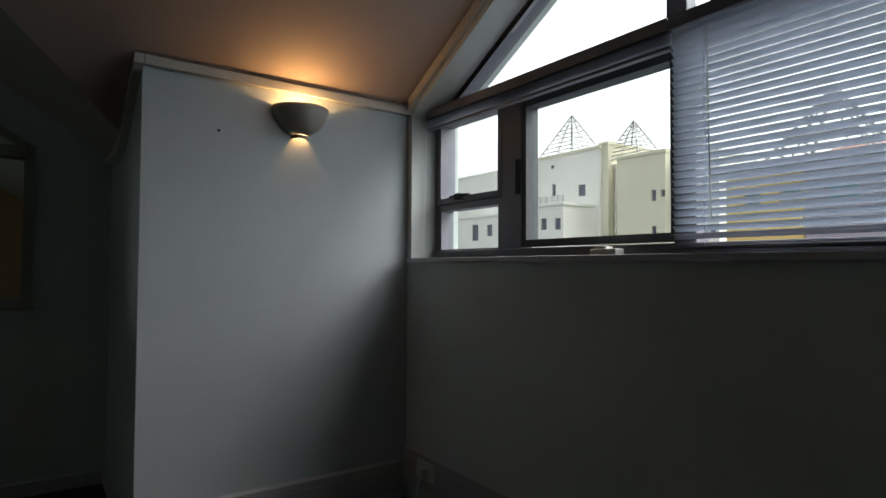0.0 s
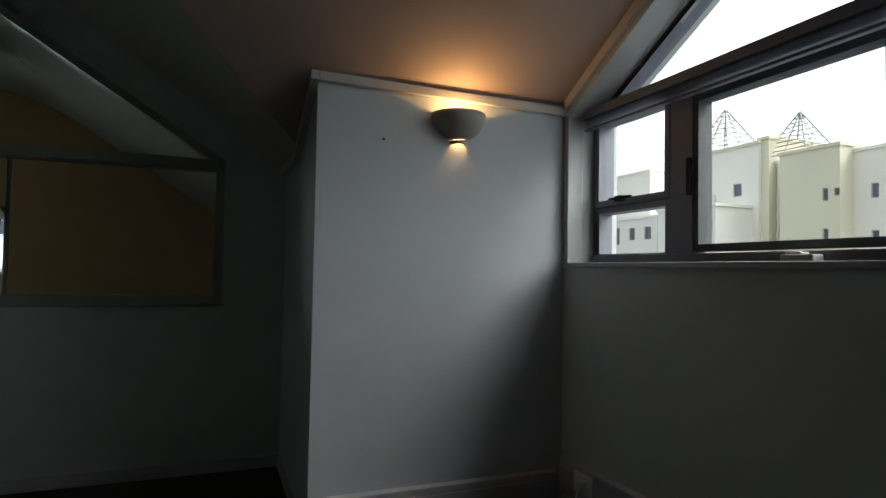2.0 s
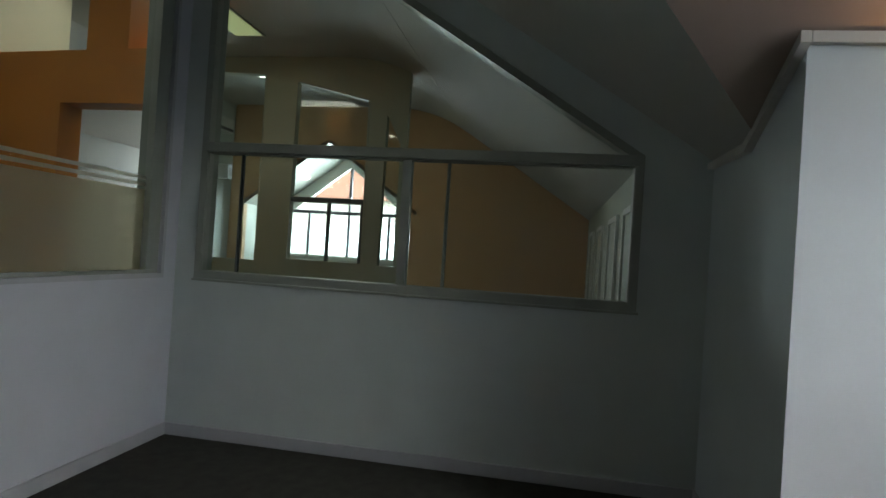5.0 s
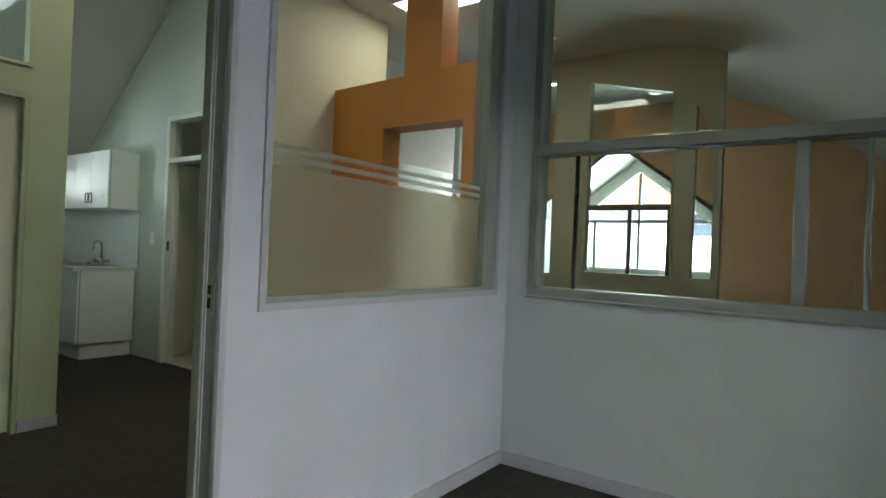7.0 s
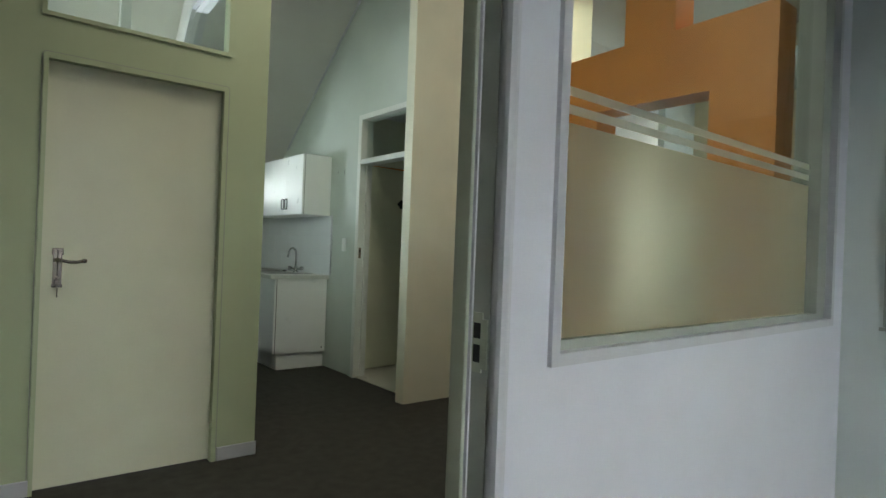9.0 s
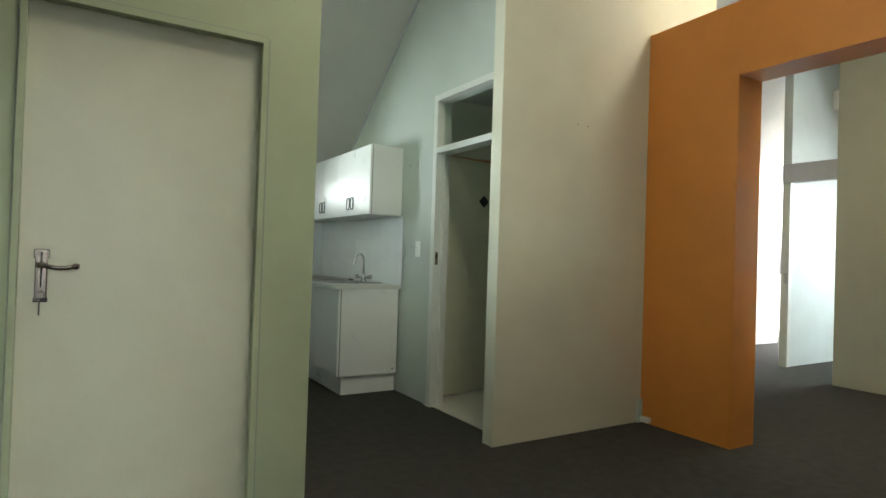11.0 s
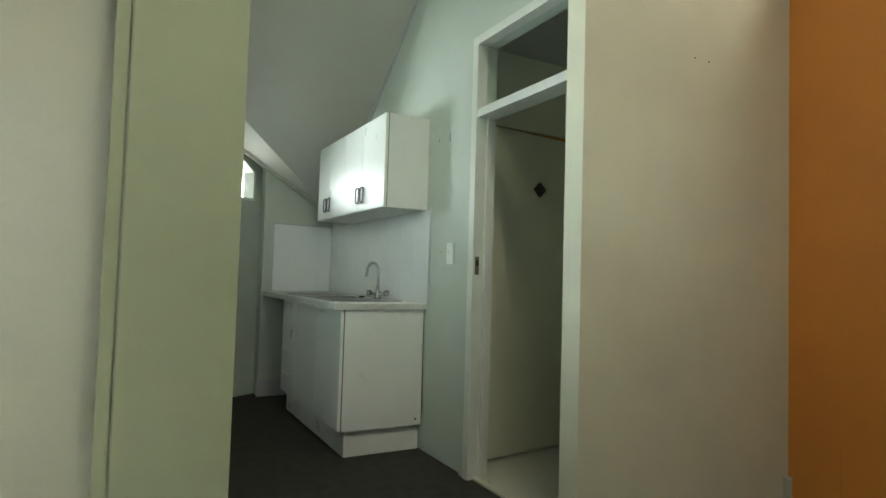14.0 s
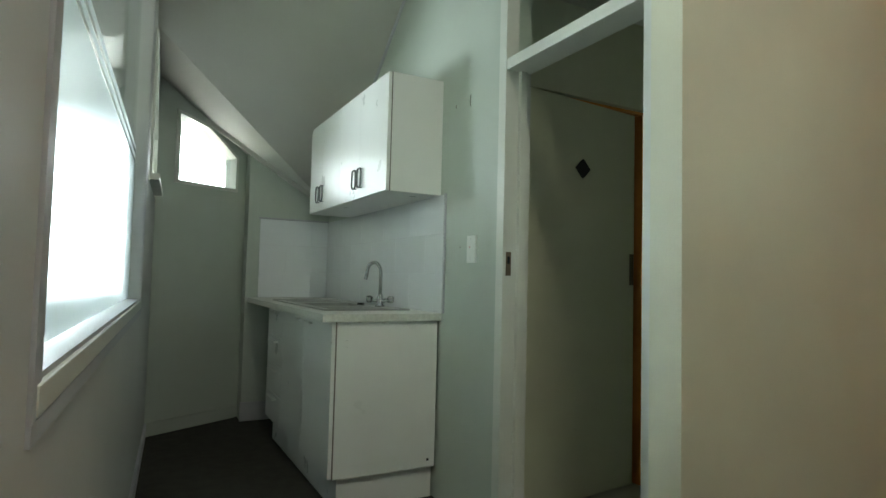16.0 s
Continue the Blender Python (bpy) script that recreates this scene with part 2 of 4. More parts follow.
def prism(loops, axis, a, b, bm=None):
    """A slab between two planes across an axis, of any outline with holes. loops: the outline and the holes, in the two other axes."""
    from mathutils.geometry import tessellate_polygon
    bm = bm or bmesh.new()
    put = {"x": lambda u, v, w: (w, u, v), "y": lambda u, v, w: (u, w, v), "z": lambda u, v, w: (u, v, w)}[axis]
    tris = tessellate_polygon([[Vector((u, v, 0)) for u, v in loop] for loop in loops])
    flat = [p for loop in loops for p in loop]
    near = [bm.verts.new(put(u, v, a)) for u, v in flat]
    far = [bm.verts.new(put(u, v, b)) for u, v in flat]
    for t in tris:
        bm.faces.new([near[i] for i in t])
        bm.faces.new([far[i] for i in reversed(t)])
    k = 0
    for loop in loops:
        n = len(loop)
        for i in range(n):
            j = (i + 1) % n
            bm.faces.new((near[k + i], near[k + j], far[k + j], far[k + i]))
        k += n
    return bm


def rect(u0, v0, u1, v1):
    return [(u0, v0), (u1, v0), (u1, v1), (u0, v1)]


def inset(loop, d):
    """A loop moved inwards by d (convex outlines)."""
    n, out = len(loop), []
    area2 = sum(loop[i][0] * loop[(i + 1) % n][1] - loop[(i + 1) % n][0] * loop[i][1] for i in range(n))
    s = 1 if area2 > 0 else -1
    for i in range(n):
        p, q, r = Vector(loop[i - 1]), Vector(loop[i]), Vector(loop[(i + 1) % n])
        d1, d2 = (q - p).normalized(), (r - q).normalized()
        n1, n2 = Vector((-d1.y, d1.x)) * s, Vector((-d2.y, d2.x)) * s
        k = d / (1 + n1.dot(n2))
        out.append(tuple(q + (n1 + n2) * k))
    return out


def ring(loop, d, axis, a, b, bm=None):
    """A frame of width d along the inside of a loop."""
    return prism([loop, inset(loop, d)], axis, a, b, bm)


def tube(points, r, seg=8, bm=None, closed=False):
    bm = bm or bmesh.new()
    pts = [Vector(p) for p in points]
    n, rings_ = len(pts), []
    side = None
    for i, p in enumerate(pts):
        d = (pts[(i + 1) % n] - pts[i - 1]) if closed else (pts[min(i + 1, n - 1)] - pts[max(i - 1, 0)])
        d.normalize()
        if side is None:
            side = d.orthogonal().normalized()
        side = (side - d * side.dot(d)).normalized()
        up = d.cross(side)
        rings_.append([bm.verts.new(p + (side * math.cos(k * 2 * math.pi / seg) + up * math.sin(k * 2 * math.pi / seg)) * r) for k in range(seg)])
    for i in range(n if closed else n - 1):
        a, b = rings_[i], rings_[(i + 1) % n]
        for k in range(seg):
            bm.faces.new((a[k], a[(k + 1) % seg], b[(k + 1) % seg], b[k]))
    if not closed:
        bm.faces.new(rings_[0][::-1])
        bm.faces.new(rings_[-1])
    return bm


def lathe(profile, centre, seg=24, start=0.0, sweep=360.0, bm=None):
    """profile: (radius, z) pairs, turned about the upright through centre."""
    bm = bm or bmesh.new()
    full = sweep >= 360
    cols = []
    steps = seg if full else seg + 1
    for k in range(steps):
        a = radians(start + sweep * k / seg)
        cols.append([bm.verts.new((centre[0] + r * math.cos(a), centre[1] + r * math.sin(a), centre[2] + z)) for r, z in profile])
    for k in range(seg):
        a, b = cols[k], cols[(k + 1) % steps]
        for i in range(len(profile) - 1):
            bm.faces.new((a[i], b[i], b[i + 1], a[i + 1]))
    bmesh.ops.remove_doubles(bm, verts=bm.verts, dist=1e-5)
    return bm


def s_roof(y):
    return 3.95 + 0.664 * y


def n_roof(y):
    return 6.88 - 0.8 * y


FLAT = 3.88
Y_S, Y_N = (FLAT - 3.95) / 0.664, (6.88 - FLAT) / 0.8
WEST, EAST = -4.6, 7.0


def dormer(x):
    return 2.94 - 0.55 * abs(x + 2.65)


def west_dormer(x):
    return 1.72 - 0.62 * x


# ---- floor, ceilings ----
mesh_object("floor", box((-5.2, -5.1, -0.2), (8.8, 7.6, 0.0)), CARPET, label="dark charcoal needle-felt office carpet", category="floor", kind="structure")


def sheet(name, polys, mat, label, thick=0.08):
    """Ceiling planes as slabs: each poly is a list of corners, thickened upwards."""
    bm = bmesh.new()
    for poly in polys:
        lo = [bm.verts.new(p) for p in poly]
        hi = [bm.verts.new((p[0], p[1], p[2] + thick)) for p in poly]
        bm.faces.new(lo)
        bm.faces.new(hi[::-1])
        for i in range(len(poly)):
            j = (i + 1) % len(poly)
            bm.faces.new((lo[i], lo[j], hi[j], hi[i]))
    return mesh_object(name, bm, mat, label=label, category="ceiling", kind="structure")


def valley_y(x):
    return (dormer(x) - 3.95) / 0.664


XV = -0.58                       # where the dormer's east slope meets the low end of the main slope
yv = valley_y(XV)
south = [
    [(WEST - 0.1, Y_S, FLAT), (WEST - 0.1, valley_y(WEST - 0.1), dormer(WEST - 0.1)), (-2.65, valley_y(-2.65), dormer(-2.65)), (-2.65, Y_S, FLAT)],
    [(-2.65, Y_S, FLAT), (-2.65, valley_y(-2.65), dormer(-2.65)), (XV, yv, s_roof(yv)), (XV, Y_S, FLAT)],
    [(XV, Y_S, FLAT), (XV, -3.5, s_roof(-3.5)), (0.05, -3.5, s_roof(-3.5)), (0.05, Y_S, FLAT)],
]
for poly in south:
    sheet("ceiling_slope", [poly], CEIL, "dark grey-white sloping plaster ceiling")
sheet("ceiling_slope", [[(0.05, Y_S, FLAT), (0.05, -3.3, s_roof(-3.3)), (EAST + 0.1, -3.3, s_roof(-3.3)), (EAST + 0.1, Y_S, FLAT)]], CEIL, "pale sloping plaster ceiling")
R_T = 0.75
cove = []
for k in range(11):
    u = k / 10
    p0, p1, p2 = Vector((Y_S - R_T * 0.83, s_roof(Y_S - R_T * 0.83) - 0.003)), Vector((Y_S, FLAT - 0.003)), Vector((Y_S + R_T, FLAT - 0.003))
    cove.append(p0 * (1 - u) ** 2 + p1 * 2 * u * (1 - u) + p2 * u * u)
sheet("ceiling_cove", [[(0.1, a_.x, a_.y), (EAST, a_.x, a_.y), (EAST, b_.x, b_.y), (0.1, b_.x, b_.y)] for a_, b_ in zip(cove, cove[1:])], CEIL, "rounded plaster join between sloping and flat ceiling", thick=0.02)
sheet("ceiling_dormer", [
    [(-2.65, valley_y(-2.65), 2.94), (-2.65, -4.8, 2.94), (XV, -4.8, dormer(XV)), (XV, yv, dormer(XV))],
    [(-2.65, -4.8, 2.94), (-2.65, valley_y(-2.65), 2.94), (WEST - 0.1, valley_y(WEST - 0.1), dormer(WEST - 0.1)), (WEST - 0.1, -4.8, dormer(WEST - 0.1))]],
    CEILPINK, "sloping plaster ceiling of the window gable, warm lamp tint in its colour")
sheet("ceiling_flat", [[(WEST - 0.1, Y_S, FLAT), (EAST + 0.1, Y_S, FLAT), (EAST + 0.1, Y_N, FLAT), (WEST - 0.1, Y_N, FLAT)]], CEIL, "flat grey-white plaster ceiling")


def valley_n(x):
    return (6.88 - west_dormer(x)) / 0.8


XW, XE = -1.25, 0.15
sheet("ceiling_north_slope", [
    [(XE, Y_N, FLAT), (XE, 7.4, n_roof(7.4)), (EAST + 0.1, 7.4, n_roof(7.4)), (EAST + 0.1, Y_N, FLAT)],
    [(XW, Y_N, FLAT), (XW, valley_n(XW), west_dormer(XW)), (XE, valley_n(XE), west_dormer(XE)), (XE, Y_N, FLAT)],
    [(WEST - 0.1, Y_N, FLAT), (WEST - 0.1, 5.6, n_roof(5.6)), (XW, 5.6, n_roof(5.6)), (XW, Y_N, FLAT)]],
    CEIL, "grey-white sloping plaster ceiling over the kitchenette")
sheet("ceiling_gable", [[(XW, valley_n(XW), west_dormer(XW)), (XW, 7.5, west_dormer(XW)), (XE, 7.5, west_dormer(XE)), (XE, valley_n(XE), west_dormer(XE))],
    [(WEST - 0.1, 5.6, n_roof(5.6)), (WEST - 0.1, 7.5, n_roof(5.6)), (XW, 7.5, n_roof(5.6)), (XW, 5.6, n_roof(5.6))]],
    CEIL, "white sloping plaster ceiling by the small window")


def wall(name, loops, axis, a, b, mat, label, cat="wall"):
    return mesh_object(name, prism(loops, axis, a, b), mat, label=label, category=cat, kind="structure")


# ---- the front office ----
B_OPEN = [(-0.14, 1.0), (-2.82, 1.0), (-2.82, 1.86), (-0.14, 3.60)]
wall("wall_east", [[(-4.8, -0.1), (0.1, -0.1), (0.1, FLAT + 0.02), (Y_S, FLAT + 0.02), (-3.4, s_roof(-3.4) + 0.03), (-4.8, s_roof(-3.4) + 0.03)], B_OPEN], "x", 0.0, 0.1, WALL, "pale green painted partition wall with interior glazing")
NT = Matrix.Rotation(radians(1.1), 4, "Z")       # the partition meets wall_east at slightly more than a right angle
nw = wall("wall_north", [[(WEST, -0.1), (-2.78, -0.1), (-2.78, 2.08), (-1.90, 2.08), (-1.90, -0.1), (0.01, -0.1), (0.01, FLAT + 0.02), (WEST, FLAT + 0.02)],
     rect(-1.776, 0.996, -0.13, 3.3)], "y", 0.0, 0.10, LILAC, "pale painted partition wall with doorway and frosted pane")
nw.matrix_basis = NT
GABLE = [(-1.17, 1.272), (-1.17, 2.04), (-2.65, 2.85), (-4.13, 2.04), (-4.13, 1.272)]
wall("wall_window", [[(WEST, -0.1), (-1.0, -0.1), (-1.0, dormer(-1.0) + 0.04), (-2.65, 3.01), (WEST, dormer(WEST) + 0.04)], GABLE], "y", -4.79, -4.48, WALL, "dark painted wall below the gable window")
wall("wall_west", [rect(-4.8, -0.1, Y_N + 4, FLAT + 0.1)], "x", WEST - 0.1, WEST, WALL, "pale painted wall")
wall("pier", [[(0.0, -0.1), (-1.13, -0.1), (-1.13, dormer(-1.13) + 0.03), (-0.6, 1.87), (0.0, 1.87)]], "y", -4.80, -3.18, PIERW, "pale blue-green painted wall pier with a lit sconce", "pier")


# skirtings
mesh_object("baseboard", boxes(((-0.015, -3.18, 0), (0, 0, 0.075)), bevel=0.003), TRIM, label="grey painted low skirting board", category="baseboard", kind="structure")
nb = mesh_object("baseboard", boxes(((-1.897, -0.015, 0), (-0.015, 0, 0.075)), bevel=0.003), TRIM, label="grey painted low skirting board", category="baseboard", kind="structure")
nb.matrix_basis = NT
mesh_object("baseboard", boxes(((-1.145, -3.165, 0), (-0.015, -3.18, 0.075)), bevel=0.003), TRIM, label="grey painted low skirting board", category="baseboard", kind="structure")
# cornice round the pier and up the gable
cor = bmesh.new()
box((-1.163, -4.48, 2.062), (-1.13, -3.182, 2.103), 0.004, cor)
for v in cor.verts:
    v.co.z += 0.014 * (v.co.y + 3.182)
mesh_object("cornice", cor, CORNICE, label="white painted timber cornice above the pier", category="cornice", kind="structure")
cor = prism([[(-1.163, 2.062), (-0.60, 1.782), (0.0, 1.80), (0.0, 1.83), (-0.59, 1.824), (-1.163, 2.103)]], "y", -3.18, -3.145)
mesh_object("cornice", cor, CORNICE, label="white painted timber cornice following the ceiling slope", category="cornice", kind="structure")
cor = prism([[(-1.165, dormer(-1.165) - 0.055), (-1.165, dormer(-1.165)), (-2.65, 2.94), (-4.5, dormer(-4.5)), (-4.5, dormer(-4.5) - 0.055), (-2.65, 2.885)]], "y", -4.48, -4.455)
mesh_object("cornice", cor, CORNICE, label="white painted timber cornice along the gable", category="cornice", kind="structure")

# power trunking
trunk = thing("cable_trunking", (-1.13, -4.48, 0), "dark cream plastic power trunking along the wall foot", "trunking")
part("channel", boxes(((-1.18, -4.43, 0.06), (-1.13, -3.2, 0.21)), bevel=0.004), TRIM, trunk)
part("channel", boxes(((-4.5, -4.48, 0.12), (-1.19, -4.43, 0.29)), bevel=0.004), TRIM, trunk)
part("lid", boxes(((-1.186, -4.42, 0.10), (-1.18, -3.21, 0.175)), bevel=0.002), TRIM, trunk)
part("lid", boxes(((-4.49, -4.43, 0.16), (-1.2, -4.424, 0.25)), bevel=0.002), TRIM, trunk)
sock = thing("wall_socket", (-1.186, -3.6, 0.14), "white double power socket with red switches on the trunking", "socket")
part("plate", box((-1.194, -3.66, 0.1), (-1.186, -3.52, 0.18), 0.002), PLASTIC, sock)
RED = material("red_plastic", (0.5, 0.04, 0.03), 0.4)
part("rocker", box((-1.198, -3.565, 0.13), (-1.194, -3.545, 0.155), 0.001), RED, sock, "red rocker switch")
part("pin_hole", box((-1.1955, -3.63, 0.12), (-1.194, -3.6, 0.15)), BLACK, sock)

plug = thing("plug_and_cable", (-1.42, -4.42, 0.24), "white plug in a trunking socket with a trailing cable", "plug")
part("socket_plate", box((-1.48, -4.424, 0.18), (-1.34, -4.416, 0.27), 0.002), PLASTIC, plug)
part("plug", box((-1.445, -4.416, 0.2), (-1.395, -4.375, 0.25), 0.006), PLASTIC, plug)
part("cable", tube([(-1.42, -4.38, 0.2), (-1.42, -4.36, 0.12), (-1.39, -4.34, 0.03), (-1.33, -4.33, 0.008), (-1.27, -4.36, 0.008), (-1.24, -4.30, 0.008), (-1.25, -4.1, 0.008)], 0.004, 6), PLASTIC, plug, smooth=True)

# interior glazing in wall_east
win = thing("interior_window", (0.0, -1.48, 1.0), "grey-green framed interior glazing with a level transom", "window", "interior windows")
part("frame", ring(B_OPEN, 0.045, "x", -0.012, 0.11), GREENTRIM, win)
part("transom", boxes(((-0.025, -2.79, 1.80), (0.12, -0.17, 1.86)), bevel=0.004), GREENTRIM, win)
part("bead", ring([(-0.17, 1.03), (-2.79, 1.03), (-2.79, 1.815), (-0.17, 1.815)], 0.02, "x", 0.0, 0.09), GREENTRIM, win, "narrow glazing bead")
part("sill_bead", boxes(((-0.018, -2.832, 0.984), (0.0, -0.128, 0.999)), bevel=0.003), GREENTRIM, win)
part("mullion", box((0.02, -1.50, 1.04), (0.075, -1.445, 1.80), 0.003), GREENTRIM, win)
part("sash_edge", box((0.05, -0.40, 1.04), (0.07, -0.38, 1.80), 0.003), DARKALU, win, "dark sliding sash edge")
part("sash_edge", box((0.05, -1.73, 1.04), (0.07, -1.71, 1.80), 0.003), GREENTRIM, win, "pale sliding sash edge")
part("pane", box((0.045, -2.78, 1.03), (0.051, -0.18, 1.81)), GLASS, win, "clear glass pane")
part("pane", prism([[(-0.18, 1.86), (-2.76, 1.86), (-0.18, 3.55)]], "x", 0.045, 0.051), GLASS, win, "clear sloping-topped glass pane")

# frosted pane in wall_north
FW = rect(-1.776, 0.996, -0.13, 3.3)
fw = thing("frosted_window", (-0.95, 0.0, 1.0), "interior pane frosted to eye height with three clear stripes", "window", "interior windows")
part("frame", ring(FW, 0.026, "y", -0.012, 0.108), TRIM, fw)
part("bead", ring(inset(FW, 0.026), 0.022, "y", 0.014, 0.09), GREENTRIM, fw, "narrow green-grey glazing bead")
part("frame_board", boxes(((-0.29, -0.004, 1.045), (-0.228, 0.09, 3.253)), ((-0.222, 0.004, 1.045), (-0.178, 0.09, 3.253)), bevel=0.004), GREENTRIM, fw)
part("pane", box((-1.748, 0.04, 1.024), (-0.29, 0.046, 3.27)), GLASS, fw, "clear glass pane")
part("film", box((-1.73, 0.036, 1.044), (-0.29, 0.038, 1.515)), FROSTWARM, fw, "frosted privacy film")
for z in (1.535, 1.575):
    part("film_stripe", box((-1.73, 0.036, z), (-0.29, 0.038, z + 0.02)), STRIPE, fw, "frosted film stripe")
fw.matrix_basis = NT @ fw.matrix_basis

# doorway lining: rounded face, rebate with strike plate, stop
dl = thing("door_frame", (-2.34, 0.05, 0), "grey-green door lining around the open doorway", "door frame")
for sgn, x in ((1, -1.925), (-1, -2.755)):
    part("jamb", box((x, 0.020, 0), (x + 0.025 * sgn, 0.112, 2.08), 0.002), GREENTRIM, dl)
    part("architrave", box((x - 0.002 * sgn, -0.014, 0), (x + 0.028 * sgn, 0.020, 2.105), 0.013), TRIM, dl, "lilac-grey rounded frame face")
    part("stop", box((x - 0.013 * sgn, 0.073, 0), (x + 0.002 * sgn, 0.116, 2.04), 0.003), OLIVE, dl, "darker green-grey door stop")
    # highlight along the jamb groove, built as a paler raised strip
    part("groove_highlight", box((x - 0.005 * sgn, 0.065, 0), (x, 0.073, 2.04), 0.001), TRIM, dl, "thin pale strip for the highlight along the jamb groove")
part("head", box((-2.755, -0.012, 2.045), (-1.925, 0.112, 2.08), 0.003), GREENTRIM, dl)
strike = part("strike_plate", boxes(((-1.928, 0.036, 0.992), (-1.925, 0.062, 1.108)), ((-1.928, 0.022, 1.000), (-1.925, 0.036, 1.096))), OLIVE, dl, "green-grey painted steel strike plate")
part("keep_hole", box((-1.9295, 0.040, 1.058), (-1.928, 0.058, 1.088)), BLACK, strike)
part("keep_hole", box((-1.9295, 0.040, 1.012), (-1.928, 0.058, 1.046)), BLACK, strike)
dl.matrix_basis = NT @ dl.matrix_basis

# gable window
gw = thing("gable_window", (-2.65, -4.67, 1.29), "weathered grey aluminium gable window with an opening side light", "window")
part("frame", ring(GABLE, 0.035, "y", -4.72, -4.64), ALU, gw)
part("transom", box((-4.12, -4.70, 2.0), (-1.18, -4.62, 2.09), 0.004), ALU, gw)
part("upper_mullion", box((-2.69, -4.70, 2.05), (-2.61, -4.64, 2.83), 0.004), ALU, gw)
part("mullion", box((-1.858, -4.71, 1.276), (-1.722, -4.64, 2.02), 0.004), ALU, gw)
part("mullion", box((-2.72, -4.71, 1.276), (-2.635, -4.64, 2.02), 0.004), ALU, gw)
part("mullion", box((-3.62, -4.71, 1.276), (-3.50, -4.64, 1.99), 0.004), ALU, gw)
part("bottom_rail", box((-4.12, -4.70, 1.274), (-1.18, -4.62, 1.312), 0.004), ALU, gw)
sash = part("top_hung_sash", ring(rect(-1.728, 1.565, -1.192, 2.025), 0.03, "y", -4.73, -4.635), ALU, gw, "top-hung side light")
part("stay", boxes(((-1.50, -4.62, 1.588), (-1.34, -4.605, 1.60)), ((-1.44, -4.63, 1.575), (-1.39, -4.60, 1.605)), bevel=0.003), BLACK, sash, "black window stay")
part("sash_frame", ring(rect(-1.728, 1.29, -1.192, 1.558), 0.03, "y", -4.72, -4.64), ALU, gw)
part("sash_frame", ring(rect(-2.65, 1.32, -1.856, 1.985), 0.03, "y", -4.72, -4.645), DARKALU, gw)
part("latch", box((-1.855, -4.64, 1.56), (-1.835, -4.625, 1.72), 0.003), BLACK, gw, "black sash handle")
part("inner_rake", prism([[(-1.20, 2.05), (-2.65, 2.83), (-2.65, 2.80), (-1.25, 2.05)]], "y", -4.66, -4.64), TRIM, gw, "pale raking bead")
for k, (loop) in enumerate((rect(-1.70, 1.31, -1.22, 1.54), rect(-1.70, 1.585, -1.22, 2.0), rect(-2.63, 1.345, -1.88, 1.96), rect(-3.5, 1.33, -2.72, 1.97), rect(-4.1, 1.33, -3.62, 1.97), [(-1.25, 2.05), (-2.61, 2.80), (-2.61, 2.05)], [(-4.05, 2.05), (-2.69, 2.05), (-2.69, 2.80)])):
    pane = part("pane", prism([loop], "y", -4.685, -4.680), GLASS, gw, "clear glass pane")
    pane.visible_shadow = False
mesh_object("window_sill", box((-4.13, -4.66, 1.247), (-1.16, -4.455, 1.272), 0.005), TRIM, label="dark painted window sill board", category="window sill", kind="structure")
cs = thing("window_catch", (-2.4, -4.60, 1.29), "small cream plastic catch on the window sill", "catch")
part("body", boxes(((-2.45, -4.61, 1.272), (-2.33, -4.56, 1.297)), ((-2.40, -4.61, 1.297), (-2.34, -4.57, 1.307)), bevel=0.004), PLASTIC, cs)

# venetian blinds
def blind(x0, x1, z_low, label):
    b = thing("venetian_blind", ((x0 + x1) / 2, -4.57, 2.05), label, "blind", "venetian blinds")
    part("headrail", box((x0, -4.60, 2.025), (x1, -4.555, 2.07), 0.003), ALU, b)
    z = 2.018
    pitch = 0.0255 if z_low < 1.7 else 0.0035
    tilt = 0.82 if z_low < 1.7 else 0.05
    me = None
    i = 0
    while z > z_low + 0.01:
        if me is None:
            bm = bmesh.new()
            prof = [(-0.0125, 0.0), (-0.004, 0.0022), (0.004, 0.0022), (0.0125, 0.0)]
            c, s = math.cos(tilt), math.sin(tilt)
            vv = [[bm.verts.new((x, p * c - q * s, p * s + q * c)) for p, q in prof] for x in (0, x1 - x0)]
            for k in range(3):
                bm.faces.new((vv[0][k], vv[0][k + 1], vv[1][k + 1], vv[1][k]))
            o = part("slat", bm, SLAT, b)
            me = o.data
            o.location = Vector((x0, -4.578, z))
        else:
            o = new("slat", me)
            o.parent = b
            o.matrix_parent_inverse = b.matrix_basis.inverted()
            o.location = (x0, -4.578, z)
        z -= pitch
        i += 1
    part("bottom_rail", box((x0, -4.592, z_low - 0.012), (x1, -4.564, z_low), 0.003), ALU, b)
    if z_low < 1.7:
        for x in (x0 + 0.62, x1 - 0.12, (x0 + x1) / 2 - 0.35):
            part("ladder_cord", tube([(x, -4.564, z_low), (x, -4.564, 2.02)], 0.0012, 5), SLAT, b)
        part("bead_chain", tube([(x1 - 0.14, -4.55, 2.0), (x1 - 0.145, -4.55, 1.6), (x1 - 0.15, -4.55, 1.38)], 0.0022, 5), PLASTIC, b, "white bead chain")
    return b


blind(-4.11, -2.675, 1.298, "grey-blue venetian blind lowered with half-open slats")
blind(-2.67, -1.19, 1.975, "grey venetian blind pulled up into a stack")
cord = thing("blind_cord", (-1.18, -4.56, 2.0), "thin white blind cord hanging by the window", "cord")
part("cord", tube([(-1.185, -4.56, 2.02), (-1.18, -4.56, 1.6), (-1.18, -4.555, 1.3), (-1.175, -4.46, 1.25), (-1.17, -4.46, 0.8)], 0.0015, 5), PLASTIC, cord)

